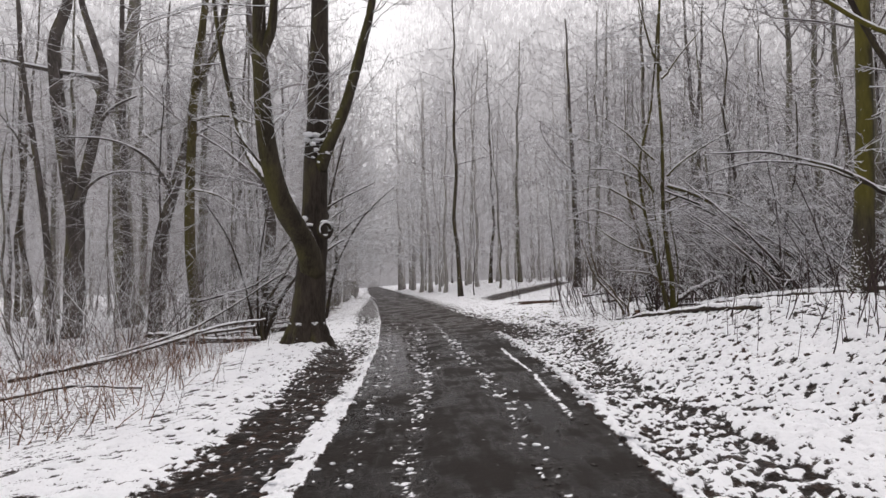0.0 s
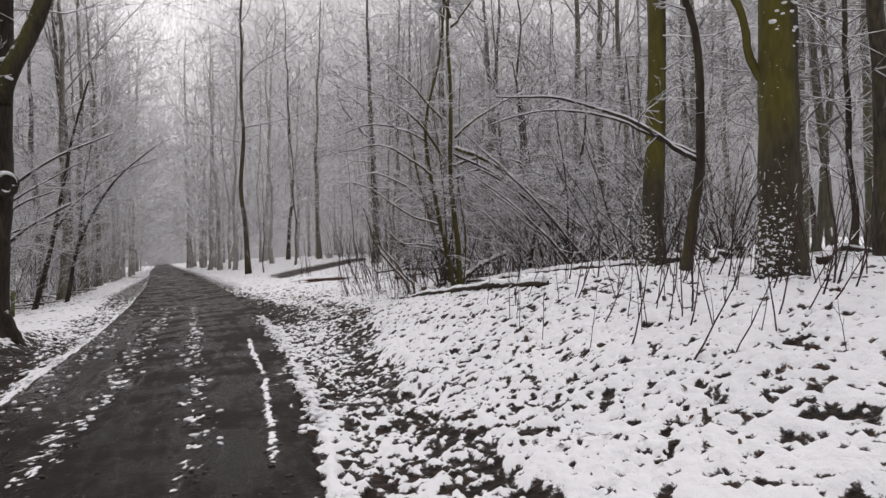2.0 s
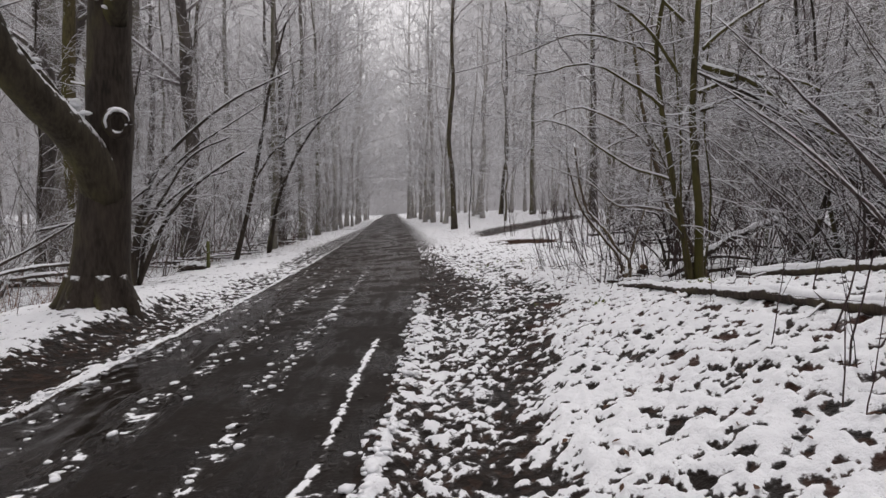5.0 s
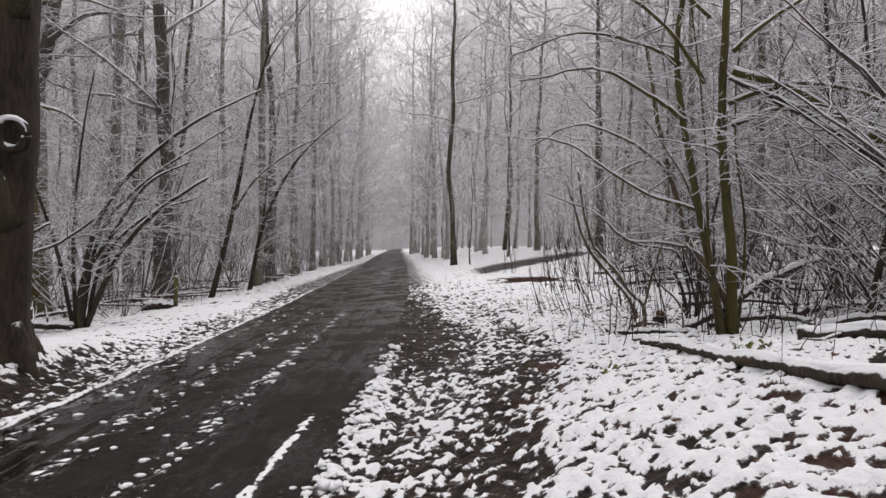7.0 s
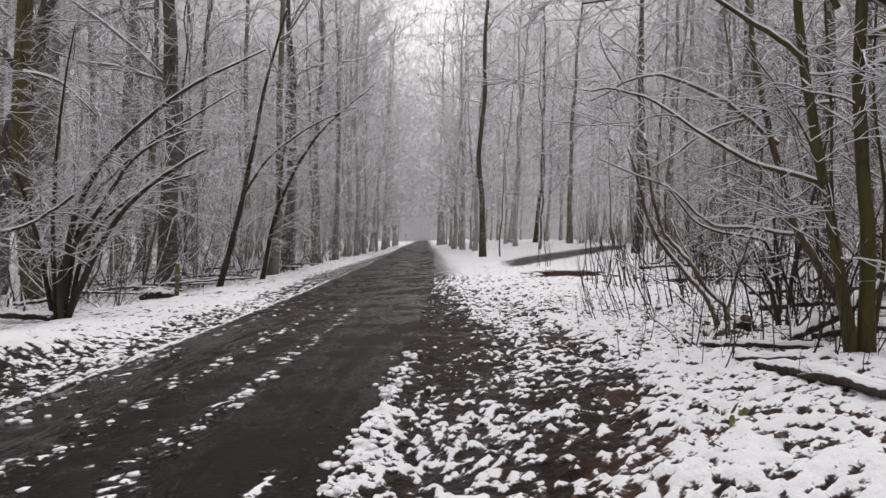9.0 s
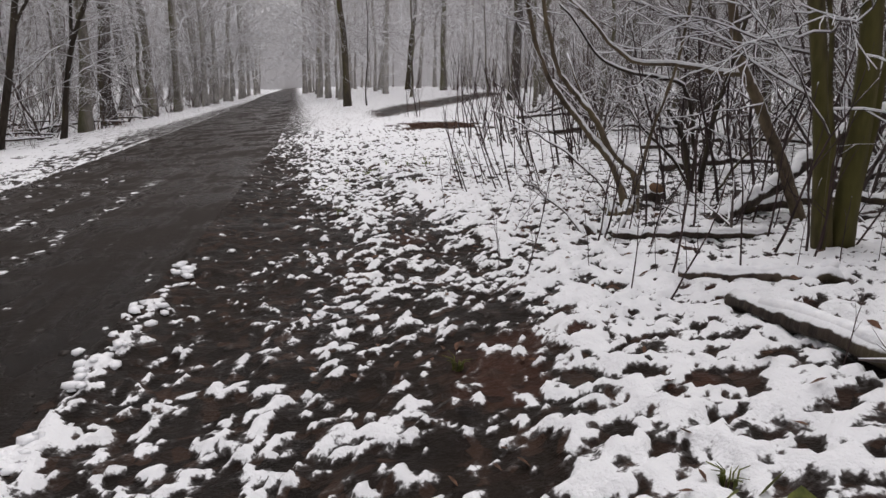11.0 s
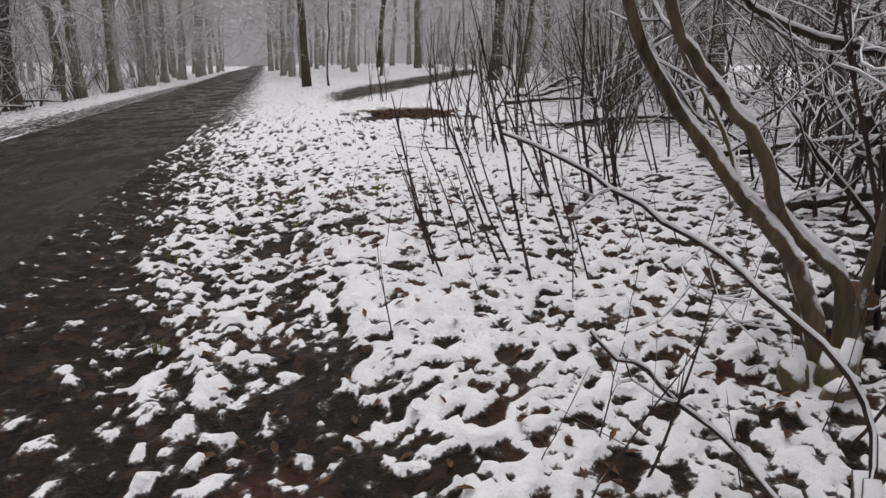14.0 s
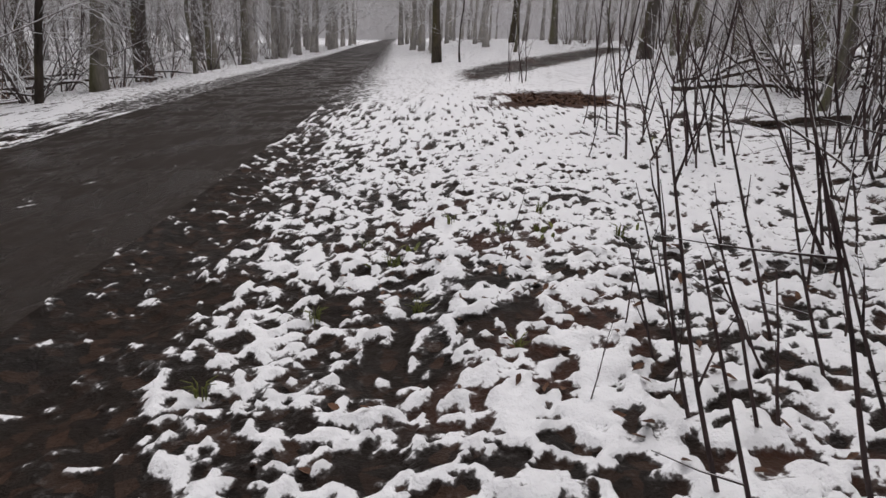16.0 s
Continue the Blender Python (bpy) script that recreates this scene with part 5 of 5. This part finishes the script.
built_tree("leaning_sapling", b, "slim sapling bowing over the track edge with snow", "tree", [
    ("trunk", rel(b, (-2.95, 30.5, b[2] - 0.1), (-2.37, 30.3, 2.33), (-1.15, 30, 4.53), (0.6, 30, 6.2)), 0.08, 0.02),
    ("branch", rel(b, (-2.5, 30.4, 1.9), (-2.3, 30.4, 4), (-1.9, 30.4, 6.5)), 0.05, 0.015),
], BARK_DARK, 103, 22, 2.1, (5, 4), 0.2, 0.02, 0.2, bias=(0.4, 0, 0))
for k, (x, y, sc) in enumerate(((-4.6, 33.0, 0.9), (-3.6, 35.5, 0.9), (-3.9, 39.5, 1.0), (-4.2, 45.0, 1.1), (-6.0, 30.5, 1.0), (-7.5, 25.5, 1.0), (-5.6, 18.0, 0.7), (-6.9, 21.0, 0.9), (-3.3, 42, 0.8), (-4.4, 50, 1.1), (-6.0, 24.6, 1.1), (-5.2, 27.2, 1.3), (-3.8, 31.8, 1.2), (-6.8, 28.8, 1.4), (-3.5, 37.4, 1.1), (-8.6, 23.6, 1.2), (-5.2, 35.5, 1.2))):
    put_copy(TANGLE[k % 3], x, y, sc, 70 * k)
for source in TANGLE:
    for o in (*source.children_recursive, source):
        bpy.data.objects.remove(o)

# ---------------------------------------------------------------- shoots, bracken, leaves


def one_stem(rng, h, r, bend, kids, apart, wave=0.1):
    """One wavy stem and its side twigs."""
    stem, twigs = Wood(), []
    line = [np.array((rng.normal(0, 1) * apart, rng.normal(0, 1) * apart, -0.06))]
    d = np.array((bend, rng.normal(0, 0.08), 1.0))
    for _ in range(6):
        d = d + rng.normal(0, wave, 3) * (1, 1, 0.3) + (0, 0, 0.03)
        line.append(line[-1] + d / np.linalg.norm(d) * h / 6)
    way = np.gradient(np.array(line), axis=0) * 6 / h
    stem.tube(line, np.linspace(r, r * 0.35, 7), 5 if r > 0.006 else 4)
    for _ in range(kids):
        k = int(rng.integers(2, 6))
        d = np.array(way[k]) + rng.normal(0, 0.45, 3)
        w = Wood()
        grow(w, line[k], d / np.linalg.norm(d), h * rng.uniform(0.12, 0.4), r * 0.55, rng, 0, 0, 0.5, 0.04, 0.07)
        twigs.append(w)
    return stem, twigs


def shoot(name, seed, h, r, bend, label, material, group, kids=3, category="shoot", stems=1, wave=0.1):
    """A shoot: one stem, or a few from one root, with side twigs."""
    rng = np.random.default_rng(seed)
    root = None
    for _ in range(stems):
        stem, twigs = one_stem(rng, h * (1 if stems == 1 else rng.uniform(0.6, 1.1)), r, bend if stems == 1 else rng.normal(0, 0.35), kids, 0.0 if stems == 1 else 0.16, wave)
        if root is None:
            root = body = tagged(new(name, stem.mesh(name, material)), label, category, group)
        else:
            body = part("stalk", stem, material, root)
        for w in twigs:
            part("twig", w, material, body)
    return root


SHOOTS = [shoot("hazel_shoot", 400 + k, (1.5, 1.9, 1.2, 1.7, 2.2, 1.35)[k], (0.013, 0.016, 0.010, 0.014, 0.018, 0.011)[k], (-0.12, -0.22, 0.05, -0.05, -0.16, 0.14)[k], "thin dark upright shoot rising from snow", BARK_SHOOT, "thin shoots") for k in range(6)]
WEEDS = [shoot("dead_stalk", 420 + k, (0.7, 0.9, 0.55, 1.05)[k], 0.005, (0.1, -0.15, 0.25, -0.05)[k], "thin dead brown stalk sticking out of snow", BARK_SHOOT, "dead stalks", 2, "stalk") for k in range(4)]
FERN = [shoot("bracken_clump", 440 + k, (0.8, 1.0, 0.65, 0.9)[k], 0.0085, 0.0, "clump of dead brown bracken stalks in the brush", BRACKEN, "bracken clumps", 3, "bracken", 3) for k in range(4)]
rng = np.random.default_rng(9)


def scatter(kinds, n, box, scale=(0.75, 1.2), tilt=6.0, clump=0.0, lean=0.0, turn=50):
    x0, x1, y0, y1 = box
    cx, cy = rng.uniform(x0, x1), rng.uniform(y0, y1)
    for k in range(n):
        if clump and k % 5 == 0:
            cx, cy = rng.uniform(x0, x1), rng.uniform(y0, y1)
        x, y = (cx + rng.normal(0, clump), cy + rng.normal(0, clump)) if clump else (rng.uniform(x0, x1), rng.uniform(y0, y1))
        s = rng.uniform(*scale)
        ob = copy_thing(kinds[int(rng.integers(0, len(kinds)))], pose(x, y, top(x, y), rng.normal(0, tilt), lean + rng.normal(0, tilt), rng.uniform(-turn, turn)))
        ob.scale = (s, s, s)


# the loose row of shoots beside the end of the walk: (x, y, height, lean)
ROW = [(5.32, 18.99, 1.07, -0.33), (5.41, 19.39, 1.02, -0.37), (5.32, 18.74, 0.84, -0.37), (5.7, 18.94, 1.19, -0.41), (5.95, 19.92, 1.2, -0.34), (5.8, 19.74, 0.6, -0.5), (5.74, 18.49, 1.45, -0.29), (6.23, 19.16, 1.5, -0.35), (6.92, 20.39, 1.6, -0.23), (6.32, 20.35, 1.02, -0.02), (5.97, 19.58, 1.0, -0.34), (5.58, 19.29, 0.82, -0.34), (5.64, 20.33, 0.63, -0.17), (6.22, 19.89, 0.34, -0.21), (6.05, 18.56, 0.33, -0.45), (6.1, 18.52, 0.61, -0.39), (7.15, 20.25, 1.7, -0.22), (7.27, 20.64, 1.7, -0.32), (8.15, 21.36, 1.8, -0.31), (6.73, 19.07, 0.39, -0.49), (7.1, 19.56, 0.3, -0.29), (5.41, 19.76, 0.6, -0.3), (6.81, 21.02, 1.7, -0.2)]
for k, (x, y, tall, lean) in enumerate(ROW + [(x + 0.1 + 0.12 * math.sin(5 * x + y), y + 0.14 * math.cos(7 * x), h * 0.8, q) for x, y, h, q in ROW[3:13:2] + ROW[16:23]]):
    ob = shoot("hazel_shoot", 1000 + k, tall, 0.005 + 0.003 * tall, lean * 1.15, "dark slender shoot leaning out of broken snow", BARK_SHOOT, "thin shoots", 1 if tall < 0.9 else 2, wave=0.035)
    ob.location = (x, y, top(x, y))
scatter(SHOOTS, 56, (6.4, 10.0, 20.0, 25.5), (0.55, 1.1), 6, 0.25, -4, 40)
scatter(SHOOTS, 12, (7.6, 10.5, 15.5, 20), (0.9, 1.5), 8, 0.3)
scatter(SHOOTS[2:3] + SHOOTS[5:], 14, (5.6, 7.6, 15.2, 18.3), (0.4, 0.8), 9)
scatter(SHOOTS, 20, (6.6, 10, 25, 34), (0.7, 1.1), 6, 0.3)
scatter(WEEDS, 60, (4.4, 7.2, 4.8, 9.4), (0.7, 1.4), 9)
scatter(WEEDS, 36, (4.8, 7.4, 9.4, 15.4), (0.5, 1.1), 9)
scatter(WEEDS, 34, (4.8, 7.4, 15, 21), (0.4, 0.8), 12)
scatter(SHOOTS[2:3] + SHOOTS[5:], 16, (4.2, 6.4, 5.4, 7.6), (0.5, 0.85), 9)
scatter(SHOOTS[2:3] + SHOOTS[5:], 22, (5.0, 7.2, 5.6, 9.6), (0.55, 0.95), 8)
scatter(SHOOTS[2:3] + SHOOTS[5:], 26, (5.4, 8.4, 14.8, 18.0), (0.5, 0.9), 8, 0.3)
scatter(FERN, 220, (-9.5, -3.5, 8.5, 19.5), (0.5, 1.15), 11)
scatter(FERN, 44, (-7.0, -3.0, 25.5, 44), (0.5, 0.9), 12)
scatter(WEEDS, 50, (-5.5, -2.4, 24, 42), (0.6, 1.1), 12)
scatter(FERN, 36, (-12, -4.0, 19, 32), (0.6, 1.3), 10)
scatter(WEEDS, 30, (-4.5, -2.6, 8, 16), (0.4, 0.9), 10)
for x, y, rz, s in ((4.95, 15.55, 20, 0.5), (5.6, 15.0, -10, 0.75), (5.35, 14.6, 30, 0.6), (5.75, 16.2, 5, 0.8)):
    ob = copy_thing(SHOOTS[2], pose(x, y, top(x, y), 6, -8, rz))
    ob.scale = (s, s, s)
for source in SHOOTS + WEEDS + FERN:
    for o in (*source.children_recursive, source):
        bpy.data.objects.remove(o)


def leaf_layer(name, n, boxes, size, material, label, category, seed, flat=0.35):
    """Scattered curled leaves, too many to count."""
    r = np.random.default_rng(seed)
    co, faces = [], []
    for k in range(n):
        x0, x1, y0, y1 = boxes[int(r.integers(0, len(boxes)))]
        x, y = r.uniform(x0, x1), r.uniform(y0, y1)
        s, a = size * r.uniform(0.6, 1.3), r.uniform(0, 2 * math.pi)
        c = np.array((x, y, top(x, y) + 0.012))
        u = np.array((math.cos(a), math.sin(a), r.normal(0, flat)))
        v = np.array((-math.sin(a), math.cos(a), r.normal(0, flat)))
        cup = np.array((0, 0, s * 0.25))
        i = len(co)
        co += [tuple(q) for q in (c - u * s, c - v * s * 0.45 + cup, c - v * s * 0.3 + u * s * 0.55 + cup, c + u * s + cup * 0.5, c + v * s * 0.3 + u * s * 0.55 + cup, c + v * s * 0.45 + cup, c)]
        faces += [(i, i + 1, i + 6), (i + 1, i + 2, i + 6), (i + 2, i + 3, i + 6), (i + 3, i + 4, i + 6), (i + 4, i + 5, i + 6), (i + 5, i, i + 6)]
    me = bpy.data.meshes.new(name)
    me.from_pydata(co, [], faces)
    me.materials.append(material)
    tagged(new(name, me), label, category, kind="stuff")


leaf_layer("fallen_leaves", 700, [(3.4, 8, 4.6, 11), (3.6, 8.0, 11, 19), (4, 7, 16, 21)], 0.026, LEAF_BROWN, "wet brown leaves scattered on the snow", "leaves", 71)
leaf_layer("fallen_leaves", 380, [(-7, -2.6, 6, 18), (-6, -3, 8, 14)], 0.025, LEAF_BROWN, "brown leaves lying on snowy grass", "leaves", 74)
leaf_layer("leaf_patch", 900, [(6.1, 7.8, 28.7, 30.5)], 0.05, LEAF_BROWN, "patch of red-brown leaves laid bare", "leaves", 72)
leaf_layer("bramble_leaves", 46, [(5.6, 5.9, 12.4, 12.7), (6.0, 6.3, 13.2, 13.5), (4.1, 4.5, 20.8, 21.3), (5.2, 5.4, 21.2, 21.5), (5.6, 5.9, 21.1, 21.4), (6.9, 7.4, 24.6, 25.0), (4.6, 4.9, 12.8, 13.1)], 0.032, LEAF_GREEN, "small green bramble leaves poking through snow", "leaves", 73, 0.9)


def grass(at, blades, size, seed):
    """A tuft of bent green blades."""
    r = np.random.default_rng(seed)
    w = Wood()
    for _ in range(blades):
        a, q = r.uniform(0, 6.28), r.uniform(0.5, 1.2) * size
        c, d = math.cos(a), math.sin(a)
        w.tube([(c * 0.02, d * 0.02, -0.01), (c * q * 0.3, d * q * 0.3, q * 0.6), (c * q * 0.8, d * q * 0.8, q * 0.75)], (0.003, 0.0025, 0.001), 3)
    ob = new("grass_tuft", w.mesh("grass_tuft", LEAF_GREEN))
    ob.location = (at[0], at[1], top(*at))
    tagged(ob, "small tuft of green grass poking through snow", "grass", "grass tufts")


for k, p in enumerate(((4.18, 21.26), (4.35, 20.97), (4.05, 20.2), (4.7, 21.6), (5.0, 21.4), (3.75, 19.6), (4.5, 20.3), (5.3, 21.8), (5.7, 21.26), (4.9, 19.9), (3.9, 18.3), (4.3, 14.4), (5.6, 12.5), (4.75, 13.2))):
    grass(p, 16, 0.075, 700 + k)


def crumbs(name, rows, size, flat, material, label, category, seed, sink=0.2):
    """Uneven lumps strewn along lines of the track: (x at y, from y, to y, how many, spread)."""
    r = np.random.default_rng(seed)
    bm = bmesh.new()
    bmesh.ops.create_icosphere(bm, subdivisions=1, radius=1.0)
    bm.verts.index_update()
    ball = np.array([v.co[:] for v in bm.verts])
    tris = np.array([[v.index for v in f.verts] for f in bm.faces])
    bm.free()
    co, faces, k = [], [], 0
    for line, y0, y1, n, spread in rows:
        y = r.uniform(y0, y1, n)
        keep = field(y, 0 * y, 1.7, seed) > 0.4
        y = y[keep]
        x = line(y) + r.normal(0, spread, len(y))
        z = ground_cover(x, y)[2]
        for px, py, pz in zip(x, y, z):
            q = size * r.uniform(0.35, 1.0) ** 1.5
            shape = np.array((r.uniform(0.7, 1.3), r.uniform(0.8, 1.7), flat * r.uniform(0.7, 1.2))) * q
            a = r.normal(0, 0.5)
            p = ball * (1 + r.normal(0, 0.16, (len(ball), 1))) * shape
            p = np.stack([p[:, 0] * math.cos(a) - p[:, 1] * math.sin(a), p[:, 0] * math.sin(a) + p[:, 1] * math.cos(a), p[:, 2]], 1)
            co.append(p + (px, py, pz + shape[2] * (1 - 2 * sink) - 0.004))
            faces.append(tris + k)
            k += len(ball)
    me = bpy.data.meshes.new(name)
    me.from_pydata(np.concatenate(co).tolist(), [], np.concatenate(faces).tolist())
    me.polygons.foreach_set("use_smooth", np.ones(len(me.polygons), bool))
    me.materials.append(material)
    tagged(new(name, me), label, category, kind="stuff")


def rut_a(y):
    return np.interp(y, (4, 6, 12, 16, 24), (0.0, 0.1, 0.62, 0.72, 0.8))


def rut_b(y):
    return np.interp(y, (4, 8, 16, 24), (1.05, 1.35, 1.42, 1.5))


crumbs("mud_clods", [(rut_a, 4, 22, 620, 0.14), (rut_b, 4, 20, 460, 0.11), (lambda y: track_left(y) + 0.3, 4, 24, 380, 0.13), (lambda y: track_right(y) - 0.2, 4, 17, 200, 0.12)], 0.03, 0.34, MUD, "dark clods of mud thrown up along the ruts", "mud", 75, 0.3)
crumbs("snow_crumbs", [(rut_a, 4, 22, 120, 0.13), (rut_b, 4, 20, 90, 0.1), (lambda y: track_left(y) + 0.3, 4, 24, 80, 0.13), (lambda y: track_right(y) + 0.08, 4, 17, 420, 0.06), (lambda y: track_left(y) - 0.14, 4, 20, 420, 0.1)], 0.045, 0.4, SNOW_MAT, "crumbs of snow lying in the ruts", "snow", 76)
